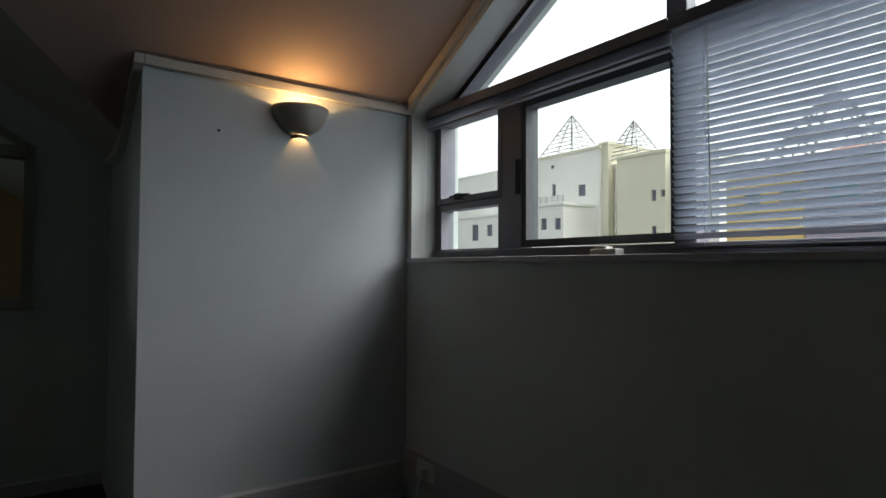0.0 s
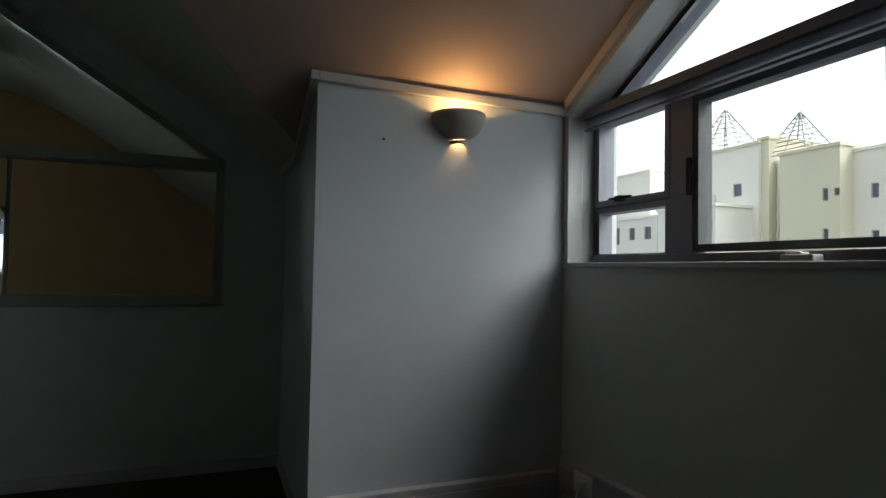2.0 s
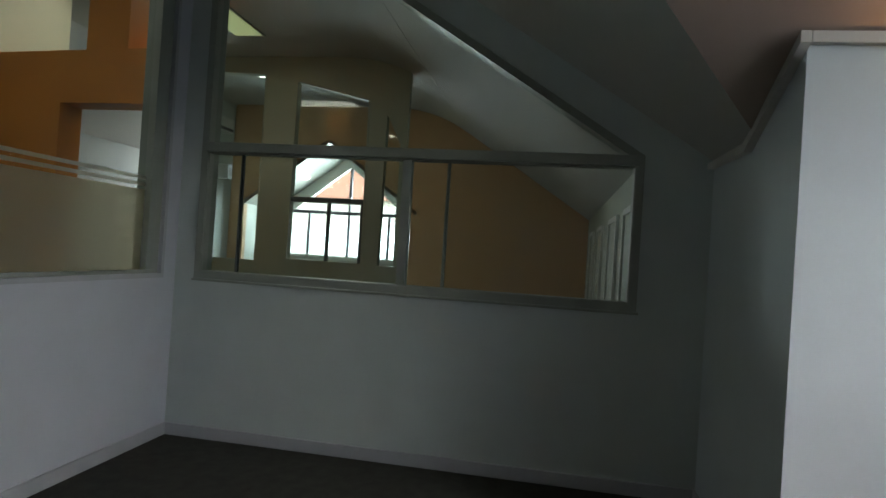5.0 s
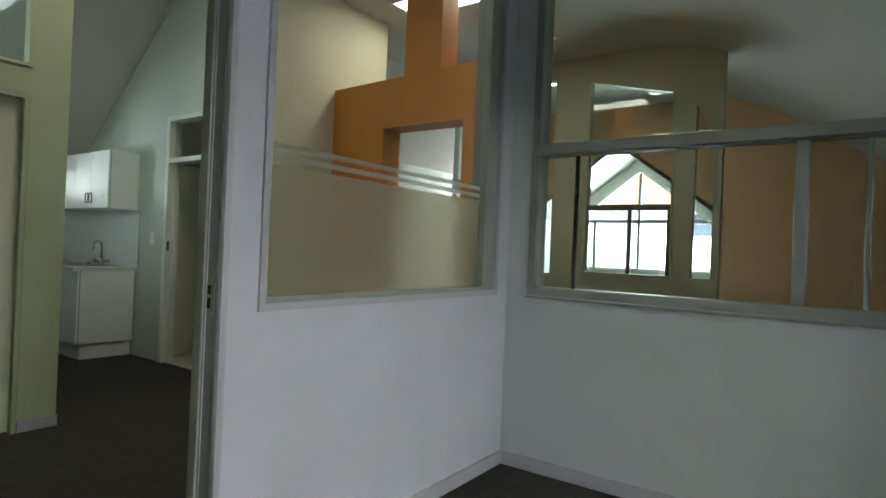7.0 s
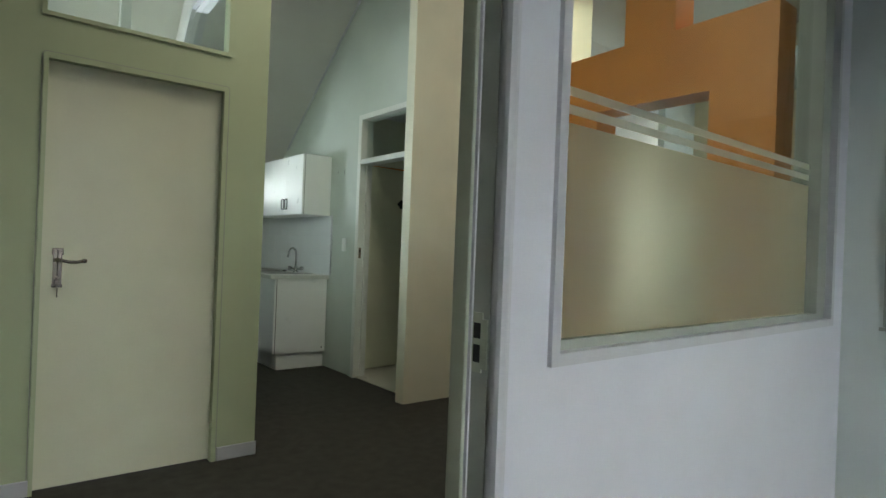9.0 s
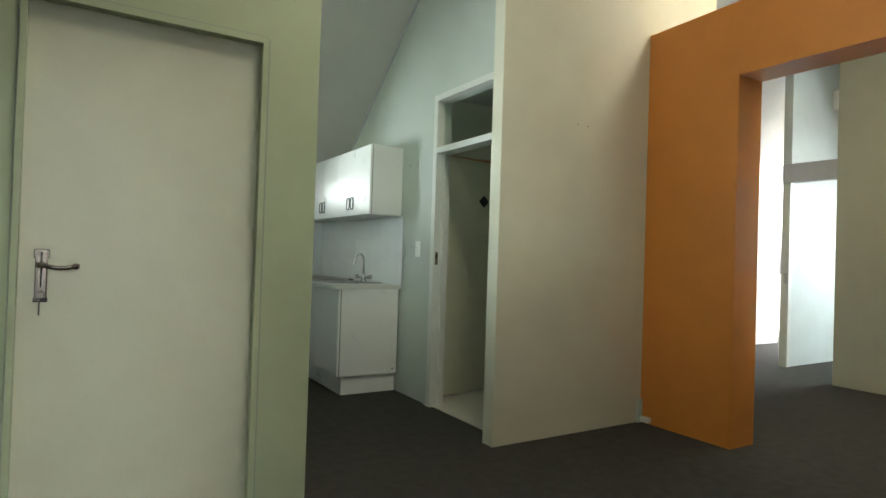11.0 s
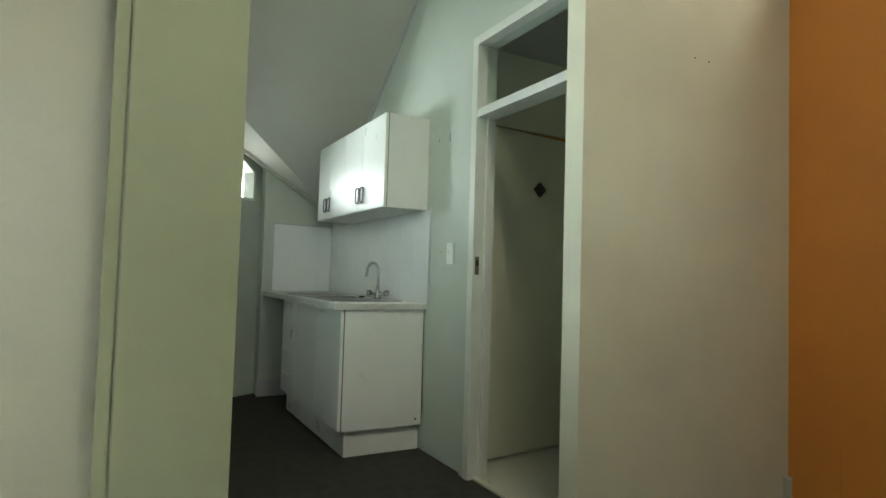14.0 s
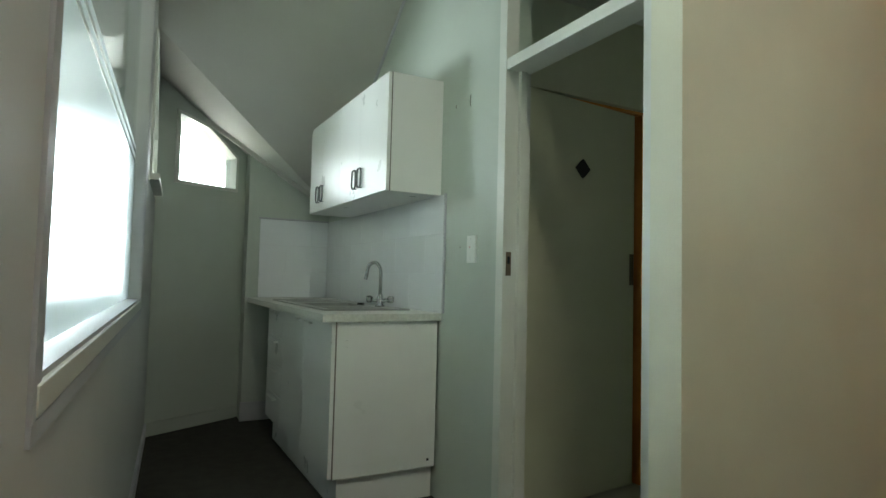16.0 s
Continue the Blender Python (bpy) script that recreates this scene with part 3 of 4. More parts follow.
# sconce
sc = thing("wall_sconce", (-1.13, -3.865, 1.85), "half-bowl plaster wall sconce glowing warm upwards", "wall lamp")
outer = [(0.035, 0.008), (0.06, 0.016), (0.088, 0.034), (0.112, 0.06), (0.128, 0.09), (0.135, 0.118), (0.137, 0.135)]
prof = outer + [(0.130, 0.135), (0.127, 0.115), (0.105, 0.066), (0.08, 0.042), (0.042, 0.022), (0.035, 0.008)]
part("bowl", lathe(prof, (-1.13, -3.865, 1.85), 20, 90, 180), CERAMIC, sc, smooth=True)
part("base_ring", lathe([(0.036, -0.012), (0.042, -0.012), (0.042, 0.004), (0.036, 0.004), (0.036, -0.012)], (-1.13, -3.865, 1.85), 16, 90, 180), CERAMIC, sc)
part("bulb", lathe([(0.0, 0.0), (0.02, 0.005), (0.022, 0.02), (0.012, 0.045), (0.0, 0.05)], (-1.175, -3.865, 1.90), 10), BULB, sc, "glowing bulb", smooth=True)
nail = thing("wall_plug", (-1.13, -3.49, 1.83), "dark screw plug in the painted pier", "screw")
part("head", lathe([(0.0, 0.005), (0.006, 0.005), (0.007, 0.0), (0.0, -0.006)], (-1.132, -3.49, 1.83), 8), BLACK, nail)

# ---- the kitchenette passage ----
wall("wall_door", [[(WEST, -0.1), (-2.475, -0.1), (-2.475, 2.08), (-1.623, 2.08), (-1.623, -0.1), (-1.395, -0.1), (-1.395, FLAT + 0.02), (WEST, FLAT + 0.02)], rect(-2.49, 2.26, -1.61, 3.3)], "y", 2.5, 2.6, LIME, "lime-tinted painted wall with a closed door and a fanlight")
d1 = thing("office_door", (-2.05, 2.5, 0), "closed cream flush door with a chrome lever handle and key", "door")
part("leaf", box((-2.458, 2.535, 0.008), (-1.645, 2.575, 2.060), 0.003), DOOR, d1)
part("frame", prism([[(-2.477, 0), (-2.477, 2.078), (-2.468, 2.087), (-1.630, 2.087), (-1.621, 2.078), (-1.621, 0), (-1.645, 0), (-1.645, 2.060), (-2.458, 2.060), (-2.458, 0)]], "y", 2.488, 2.61), LIME, d1, "lime-grey door frame")
part("frame_bead", prism([[(-2.484, 0), (-2.484, 2.080), (-2.471, 2.093), (-1.627, 2.093), (-1.614, 2.080), (-1.614, 0), (-1.618, 0), (-1.618, 2.079), (-1.628, 2.089), (-2.470, 2.089), (-2.480, 2.079), (-2.480, 0)]], "y", 2.494, 2.5), OLIVE, d1, "narrow raised bead around the frame")
hl = part("lever_handle", boxes(((-2.408, 2.526, 0.985), (-2.370, 2.535, 1.152)), ((-2.413, 2.528, 1.132), (-2.365, 2.534, 1.165)), ((-2.411, 2.528, 0.975), (-2.367, 2.534, 0.992)), bevel=0.004), NICKEL, d1, "tarnished chrome lever handle on a scrolled backplate")
part("rose", lathe([(0.0, -0.012), (0.012, -0.010), (0.017, 0.0), (0.012, 0.010), (0.0, 0.012)], (-2.389, 2.516, 1.108), 12), NICKEL, hl, smooth=True)
part("lever", tube([(-2.389, 2.53, 1.108), (-2.389, 2.486, 1.108), (-2.372, 2.478, 1.106), (-2.345, 2.477, 1.100), (-2.315, 2.479, 1.100), (-2.283, 2.484, 1.106)], 0.0085, 10), NICKEL, hl, smooth=True)
part("knuckle", lathe([(0.0, -0.012), (0.011, -0.008), (0.012, 0.0), (0.011, 0.008), (0.0, 0.012)], (-2.283, 2.484, 1.106), 10), NICKEL, hl, smooth=True)
# the backplate's shadow line, laid on as a black strip
part("shadow_slot", box((-2.3915, 2.524, 1.03), (-2.3865, 2.5265, 1.155)), BLACK, hl, "dark shadow slot of the backplate")
part("key", boxes(((-2.3925, 2.50, 1.012), (-2.3875, 2.53, 1.020)), ((-2.400, 2.495, 0.99), (-2.380, 2.50, 1.012)), ((-2.3925, 2.495, 0.93), (-2.3875, 2.498, 0.99)), bevel=0.001), NICKEL, hl, "steel key in the lock")
fan = thing("fanlight", (-2.05, 2.5, 2.26), "fanlight pane above the cream door", "window", "fanlights")
part("bead", ring(rect(-2.49, 2.26, -1.61, 3.3), 0.02, "y", 2.49, 2.58), LIME, fan)
part("pane", box((-2.475, 2.54, 2.275), (-1.625, 2.546, 3.285)), GLASS, fan)
mesh_object("baseboard", box((-1.612, 2.486, 0), (-1.39, 2.5, 0.075), 0.003), TRIM, label="grey painted low skirting board", category="baseboard", kind="structure")
mesh_object("baseboard", box((WEST, 2.486, 0), (-2.475, 2.5, 0.075), 0.003), TRIM, label="grey painted low skirting board", category="baseboard", kind="structure")

# the slanting wall with the frosted pane, built along its own axis and turned
SL = Matrix.Translation((-1.395, 2.5, 0)) @ Matrix.Rotation(radians(-3.4), 4, "Z")


def slant(ob):
    ob.matrix_basis = SL @ ob.matrix_basis
    return ob


FE = 2.50
F_OPEN = [(0.225, 0.925), (FE, 0.925), (FE, 2.45), (1.6, 3.1), (0.225, 3.1)]
F2 = [(2.85, 1.62), (3.55, 1.62), (3.55, 1.95), (3.0, 2.4), (2.85, 2.4)]
top = [(0.0, -0.1), (4.6, -0.1), (4.6, 2.62), (3.1, 2.50), (1.25, FLAT + 0.02), (0.0, FLAT + 0.02)]
slant(wall("wall_slant", [top, F_OPEN, F2], "x", -0.1, 0.0, GREYW, "pale warm grey wall with a tall frosted pane"))
ff = slant(thing("frosted_window", (0, 0, 0), "bright interior pane frosted to eye height in a grey frame", "window", "interior windows"))


def fpart(name, bm, mat, label=""):
    o = mesh_object(name, bm, mat, None, label)
    o.parent = ff
    return o


fpart("frame", ring(F_OPEN, 0.035, "x", -0.12, 0.004), TRIM)
fpart("architrave", boxes(((-0.001, 0.205, 0.898), (0.006, FE + 0.03, 0.925)), ((-0.001, 0.205, 0.925), (0.006, 0.225, 3.1)), ((-0.001, FE, 0.925), (0.006, FE + 0.03, 2.45)), bevel=0.001), TRIM)
fpart("sill_board", box((-0.03, 0.228, 0.927), (0.008, FE - 0.005, 0.965), 0.003), WHITE)
fpart("bead", ring(inset(F_OPEN, 0.035), 0.014, "x", -0.09, 0.0), TRIM)
fpart("pane", prism([inset(F_OPEN, 0.04)], "x", -0.056, -0.05), GLASS)
fpart("film", box((-0.047, 0.275, 0.98), (-0.045, FE - 0.05, 1.60)), FROST)
for z in (1.62, 1.66):
    fpart("film_stripe", box((-0.047, 0.275, z), (-0.045, FE - 0.05, z + 0.02)), FROST)
ff2 = slant(thing("small_window", (0, 0, 0), "small white-silled window with raking head", "window"))
for nm, bm, mat in (("frame", ring(F2, 0.03, "x", -0.11, 0.012), WHITE), ("sill_board", box((-0.02, 2.83, 1.585), (0.05, 3.57, 1.62), 0.004), WHITE), ("pane", prism([inset(F2, 0.02)], "x", -0.056, -0.05), GLASS)):
    o = mesh_object(nm, bm, mat)
    o.parent = ff2
slant(mesh_object("baseboard", box((0, 0.05, 0), (0.014, 4.4, 0.09), 0.003), TRIM, label="grey painted low skirting board", category="baseboard", kind="structure"))

# hexagonal window wall, set at an angle
HX = Matrix.Translation((-1.20, 6.30, 0)) @ Matrix.Rotation(radians(30), 4, "Z")
HEX = [(0.17, 1.73), (0.70, 1.73), (0.70, 2.0), (0.45, 2.19), (0.17, 2.25)]
hw = mesh_object("wall_hex", prism([[(-0.3, -0.1), (0.79, -0.1), (0.79, 2.06), (-0.3, 2.66)], HEX], "y", 0.0, 0.14), WALLK, label="grey-green painted end wall with a small clipped-corner window", category="wall", kind="structure")
hw.matrix_basis = HX
hxw = thing("clipped_corner_window", (0, 0, 0), "small clipped-corner window in a white frame", "window")
hxw.matrix_basis = HX
for nm, bm, mat in (("frame", ring(HEX, 0.022, "y", -0.012, 0.12), WHITE), ("pane", prism([inset(HEX, 0.01)], "y", 0.06, 0.065), GLASS)):
    o = mesh_object(nm, bm, mat)
    o.parent = hxw
b = mesh_object("baseboard", box((0, -0.014, 0), (0.76, 0, 0.09), 0.003), WALLK, label="grey-green painted low skirting board", category="baseboard", kind="structure")
b.matrix_basis = HX
wall("wall_kitchen_end", [[(-0.52, -0.1), (0.2, -0.1), (0.2, west_dormer(0.2) + 0.02), (-0.52, west_dormer(-0.52) + 0.02)]], "y", 6.53, 7.1, WALLK, "grey-green painted wall behind the worktop end")
mesh_object("baseboard", box((-0.53, 6.516, 0), (0.1, 6.53, 0.14), 0.003), TRIM, label="grey painted skirting board", category="baseboard", kind="structure")
cor = prism([[(-1.2, west_dormer(-1.2) - 0.035), (-1.2, west_dormer(-1.2)), (0.11, west_dormer(0.11)), (0.11, west_dormer(0.11) - 0.035)]], "y", 6.50, 6.53)
mesh_object("cornice", cor, CORNICE, label="white painted timber cornice along the sloping ceiling", category="cornice", kind="structure")

# kitchen wall with the washroom doorway
K_DOOR = [(3.14, -0.1), (3.14, 2.48), (4.02, 2.48), (4.02, -0.1)]
wall("wall_kitchen", [[(3.05, -0.1), K_DOOR[0], K_DOOR[1], K_DOOR[2], K_DOOR[3], (6.6, -0.1), (6.6, n_roof(6.6) + 0.45), (5.6, n_roof(5.6) + 0.02), (Y_N, FLAT + 0.02), (3.05, FLAT + 0.02)]], "x", 0.11, 0.2, WALLK, "pale grey-green painted wall beside the washroom door")
wall("wall_cream", [rect(-0.04, -0.1, 2.13, FLAT + 0.02)], "y", 2.945, 3.05, CREAM, "cream painted wall ending in a square corner")
cor = tube([(0.105, Y_N, FLAT - 0.01), (0.105, 5.68, n_roof(5.68) - 0.01)], 0.012, 6)
mesh_object("trim", cor, TRIM, label="thin grey bead between wall and sloping ceiling", category="trim", kind="structure")
wf = thing("door_frame", (0.11, 3.58, 0), "white painted washroom door frame with a fanlight", "door frame")
part("frame", prism([[(3.14, 0), (3.14, 2.462), (4.008, 2.462), (4.008, 0), (3.955, 0), (3.955, 2.415), (3.195, 2.415), (3.195, 0)]], "x", 0.085, 0.215), WHITE, wf)
part("architrave", prism([[(4.010, 0), (4.010, 2.464), (3.14, 2.464), (3.14, 2.505), (4.055, 2.505), (4.055, 0)]], "x", 0.090, 0.11), WALLK, wf, "grey-green outer moulding")
part("transom", box((0.088, 3.195, 1.998), (0.212, 3.955, 2.046), 0.004), WHITE, wf)
part("stop", box((0.15, 3.935, 0), (0.18, 3.955, 1.998), 0.002), WHITE, wf)
st = part("strike_plate", box((0.10, 3.9525, 1.12), (0.125, 3.9555, 1.22)), BRONZE, wf, "worn bronze strike plate")
part("keep_hole", box((0.106, 3.9515, 1.17), (0.119, 3.953, 1.20)), BLACK, st)
part("pane", box((0.147, 3.195, 2.046), (0.152, 3.955, 2.415)), GLASS, wf, "clear fanlight pane")

# washroom
wall("wall_washroom", [rect(0.2, -0.1, 2.4, FLAT)], "y", 6.0, 6.1, CREAM, "cream painted wall")
wall("wall_washroom_side", [rect(3.05, -0.1, 6.1, FLAT)], "x", 2.03, 2.13, CREAM, "cream painted wall")
sheet("ceiling_washroom", [[(0.2, 3.05, 2.75), (2.03, 3.05, 2.75), (2.03, 6.0, 2.2), (0.2, 6.0, 2.2)]], CEIL, "grey-white washroom ceiling")
mesh_object("washroom_floor", box((0.12, 3.06, 0.0), (2.03, 6.0, 0.012)), FLOORTILE, label="cream tiled washroom floor", category="floor", kind="structure")
wall("wall_cubicle", [[(0.2, 0.0), (0.27, 0.0), (0.27, 2.09), (1.25, 2.09), (1.25, 0.0), (2.03, 0.0), (2.03, 2.62), (0.2, 2.62)]], "y", 4.22, 4.30, CREAM, "cream painted cubicle wall")
cd = thing("cubicle_door", (0.75, 4.22, 0), "cream flush door standing ajar with a dark diamond sign", "door")
part("frame", prism([[(0.27, 0), (0.27, 2.09), (1.25, 2.09), (1.25, 0), (1.205, 0), (1.205, 2.05), (0.31, 2.05), (0.31, 0)]], "y", 4.20, 4.315), CREAM, cd)
# orange strips stand in for warm light glowing round the door's edges
part("rebate", boxes(((1.188, 4.235, 0.0), (1.2045, 4.32, 2.05)), ((0.312, 4.235, 2.036), (1.188, 4.32, 2.0495))), ORANGE, cd, "door rebate in orange, warm glow put into its colour")
HM = Matrix.Translation((0.315, 4.150, 0)) @ Matrix.Rotation(radians(7), 4, "Z")
lf = part("leaf", box((0, 0, 0.024), (0.835, 0.038, 2.03), 0.003), DOOR, cd)
lf.matrix_basis = HM
for nm, bm, mat, lb in (("sign", prism([[(0.36, 1.68), (0.40, 1.72), (0.415, 1.73), (0.43, 1.72), (0.47, 1.68), (0.43, 1.64), (0.415, 1.63), (0.40, 1.64)]], "y", -0.006, -0.001), BLACK, "dark diamond-shaped door sign"),
                        ("lock_plate", box((0.795, -0.006, 1.09), (0.825, -0.001, 1.26), 0.001), BRONZE, "worn bronze lock plate")):
    o = mesh_object(nm, bm, mat, None, lb)
    o.parent = lf
part("strike_plate", box((1.2035, 4.205, 1.12), (1.2055, 4.233, 1.24)), BRONZE, cd, "worn bronze strike plate")
wl = thing("ceiling_fitting", (1.0, 3.7, 2.63), "round dusty washroom ceiling fitting", "ceiling lamp")
part("bowl", lathe([(0.0, -0.07), (0.06, -0.06), (0.10, -0.03), (0.11, 0.0), (0.0, 0.0)], (1.0, 3.7, 2.63), 18), CERAMIC, wl, smooth=True)
part("rim", lathe([(0.11, -0.012), (0.118, -0.012), (0.118, 0.0), (0.11, 0.0), (0.11, -0.012)], (1.0, 3.7, 2.63), 18), TRIM, wl)

for x in (0.61, 0.705):
    wp = thing("wall_plug", (x, 2.945, 2.125), "small plug hole chipped in the cream wall", "screw")
    part("hole", lathe([(0.0, 0.004), (0.003, 0.003), (0.004, 0.0), (0.0, -0.006)], (x, 2.943, 2.125), 7), EDGE, wp)

# light switch
sw = thing("light_switch", (0.11, 4.245, 1.27), "white plastic light switch plate", "light switch")
part("plate", box((0.098, 4.205, 1.178), (0.11, 4.28, 1.305), 0.003), PLASTIC, sw)
part("rocker", box((0.094, 4.237, 1.24), (0.098, 4.253, 1.265), 0.001), PLASTIC, sw)
part("mark", box((0.0934, 4.242, 1.247), (0.094, 4.248, 1.253)), RED, sw, "tiny red switch mark")
for z in (1.195, 1.288):
    part("screw", lathe([(0.0, 0.002), (0.003, 0.002), (0.003, 0.0)], (0.097, 4.245, z), 6), STEEL, sw)
for y, z, hgt in ((4.292, 1.955, 0.055), (4.43, 1.96, 0.02), (4.36, 1.255, 0.008)):
    hook = thing("wall_scar", (0.11, y, z), "small dark chip in the painted plaster", "wall scar", "wall scars")
    part("chip", tube([(0.1095, y, z - hgt / 2), (0.1085, y + 0.002, z), (0.1095, y - 0.001, z + hgt / 2)], 0.0026, 5), EDGE, hook)

# ---- kitchenette ----
def pull(parent, x, y, z):
    """A rounded-square ring pull standing off a front that faces -x."""
    pts = []
    for k in range(16):
        a = 2 * math.pi * k / 16
        c, s = math.cos(a), math.sin(a)
        pts.append((x - 0.018, y + 0.031 * math.copysign(abs(c) ** 0.6, c), z + 0.052 * math.copysign(abs(s) ** 0.6, s)))
    bm = tube(pts, 0.0052, 8, closed=True)
    tube([(x - 0.018, y, z + 0.052), (x, y, z + 0.052)], 0.003, 6, bm)
    tube([(x - 0.018, y, z - 0.052), (x, y, z - 0.052)], 0.003, 6, bm)
    return bm


UZ0, UZ1, UX, U0, U1 = 1.53, 2.13, -0.198, 4.575, 5.98
uc = thing("wall_cupboard", (0.11, (U0 + U1) / 2, UZ0), "white melamine wall cupboard with ring pulls", "kitchen cupboard")
part("carcass", box((UX + 0.02, U0, UZ0), (0.11, U1, UZ1), 0.002), MELAMINE, uc)
part("edge_strip", box((UX + 0.0184, U0 - 0.001, UZ0), (UX + 0.0225, U0 + 0.002, UZ1)), EDGE, uc, "dark edge strip")
n = 4
CUT = (U0, 4.97, 5.33, 5.70, U1)
for i in range(n):
    d = part("door", box((UX, CUT[i] + 0.0008, UZ0 + 0.002), (UX + 0.018, CUT[i + 1] - 0.0008, UZ1 - 0.002), 0.0015), MELAMINE, uc)
    side = CUT[i + 1] - 0.042 if i % 2 == 0 else CUT[i] + 0.042
    part("ring_pull", pull(d, UX, side, 1.64), PEWTER, d, "dull grey metal ring pull", smooth=True)

C0, C1, CX = 4.56, 6.52, -0.447
base = thing("sink_cupboard", (0.11, 5.1, 0), "white melamine sink base cupboard with a dark edge", "kitchen cupboard", "base cupboards")
part("carcass", box((CX + 0.02, C0, 0.16), (0.10, 5.56, 0.888), 0.002), MELAMINE, base)
part("plinth", box((CX + 0.05, C0 + 0.035, 0), (0.10, 5.56, 0.16), 0.002), MELAMINE, base)
part("edge_strip", box((CX + 0.014, C0 - 0.001, 0.16), (CX + 0.02, C0 + 0.003, 0.888)), EDGE, base, "dark edge strip")
for i in range(2):
    d = part("door", box((CX - 0.004, C0 + 0.5 * i + 0.002, 0.165), (CX + 0.014, C0 + 0.5 * (i + 1) - 0.002, 0.882), 0.0015), MELAMINE, base)
    part("grip", box((CX - 0.022, C0 + 0.5 * i + (0.34 if i == 0 else 0.05), 0.852), (CX - 0.003, C0 + 0.5 * i + (0.46 if i == 0 else 0.17), 0.862), 0.003), PLASTIC, d, "white lip grip")
for z in (0.80, 0.77):
    part("screw_hole", lathe([(0.0, 0.0), (0.004, 0.0), (0.004, 0.001), (0.0, 0.001)], (CX + 0.07, C0 - 0.0005, z), 6), BLACK, base)
part("cap", box((0.055, C0 - 0.002, 0.192), (0.067, C0, 0.204), 0.001), BLACK, base, "small black screw cap")
dr = thing("drawer_unit", (0.11, 5.95, 0), "white melamine drawer unit with lip grips", "drawer unit", "base cupboards")
part("carcass", box((CX + 0.02, 5.562, 0.16), (0.10, 5.98, 0.888), 0.002), MELAMINE, dr)
part("plinth", box((CX + 0.05, 5.562, 0), (0.10, 5.98, 0.16), 0.002), MELAMINE, dr)
for i in range(4):
    z0 = 0.165 + i * 0.180
    d = part("drawer", box((CX - 0.004, 5.564, z0), (CX + 0.014, 5.978, z0 + 0.176), 0.0015), MELAMINE, dr)
    part("grip", box((CX - 0.030, 5.68, z0 + 0.145), (CX - 0.003, 5.86, z0 + 0.157), 0.003), PLASTIC, d, "white lip grip")
wt = thing("worktop", (0.11, 5.5, 0.888), "grey speckled laminate worktop with a steel inset sink", "worktop")
S0, S1 = 4.78, 5.98
part("slab", prism([rect(-0.50, C0 - 0.02, 0.11, 6.53), rect(-0.42, S0 + 0.02, 0.03, S1 - 0.02)], "z", 0.888, 0.925), TOP, wt)
part("front_edge", box((-0.504, C0 - 0.022, 0.889), (-0.50, 6.53, 0.924)), TOP, wt)
part("end_edge", box((-0.504, C0 - 0.024, 0.889), (0.11, C0 - 0.02, 0.924)), TOP, wt)
sink = bmesh.new()
prism([rect(-0.43, S0, 0.045, S1), rect(-0.36, S0 + 0.40, -0.04, S0 + 0.76)], "z", 0.926, 0.930, sink)
prism([rect(-0.365, S0 + 0.395, -0.035, S0 + 0.765), rect(-0.36, S0 + 0.40, -0.04, S0 + 0.76)], "z", 0.77, 0.927, sink)
box((-0.36, S0 + 0.40, 0.75), (-0.04, S0 + 0.76, 0.755), bm=sink)
sk = part("sink", sink, STEEL, wt, "brushed steel sink with drainers")
part("rim", ring(rect(-0.43, S0, 0.045, S1), 0.008, "z", 0.929, 0.934), STEEL, sk)
for k in range(8):
    part("drainer_rib", box((-0.37, S0 + 0.05 + k * 0.037, 0.930), (-0.06, S0 + 0.06 + k * 0.037, 0.933)), STEEL, sk)
    part("drainer_rib", box((-0.37, S0 + 0.83 + k * 0.037, 0.930), (-0.06, S0 + 0.84 + k * 0.037, 0.933)), STEEL, sk)

part("plug", lathe([(0.0, 0.012), (0.02, 0.012), (0.022, 0.0), (0.0, 0.0)], (-0.07, S0 + 0.45, 0.934), 12), BLACK, wt, "black rubber plug")
tap = thing("mixer_tap", (0.01, 5.0, 0.930), "chrome swan-neck kitchen mixer tap with two handles", "tap")
TX, TY = 0.0, 5.10
part("body", lathe([(0.0, 0.0), (0.028, 0.0), (0.028, 0.008), (0.018, 0.015), (0.018, 0.06), (0.012, 0.075), (0.0, 0.078)], (TX, TY, 0.930), 14), CHROME, tap, smooth=True)
pts = [(TX, TY, 0.99)] + [(TX - 0.035 + 0.035 * math.cos(a), TY + 0.02 - 0.02 * math.cos(a), 1.125 + 0.062 * math.sin(a)) for a in [radians(q) for q in range(0, 181, 15)]] + [(TX - 0.074, TY + 0.042, 1.10)]
part("spout", tube(pts, 0.0105, 10), CHROME, tap, smooth=True)
part("nozzle", tube([(TX - 0.072, TY + 0.042, 1.118), (TX - 0.078, TY + 0.043, 1.085)], 0.011, 10), CHROME, tap)
for sgn in (-1, 1):
    part("handle", tube([(TX, TY, 0.962), (TX + 0.036 * sgn, TY - 0.030 * sgn, 0.968)], 0.012, 10), CHROME, tap)
    part("knob", lathe([(0.0, -0.020), (0.015, -0.018), (0.021, -0.006), (0.019, 0.004), (0.023, 0.014), (0.014, 0.022), (0.0, 0.024)], (TX + 0.050 * sgn, TY - 0.042 * sgn, 0.970), 8), CHROME, tap, "faceted chrome tap knob")

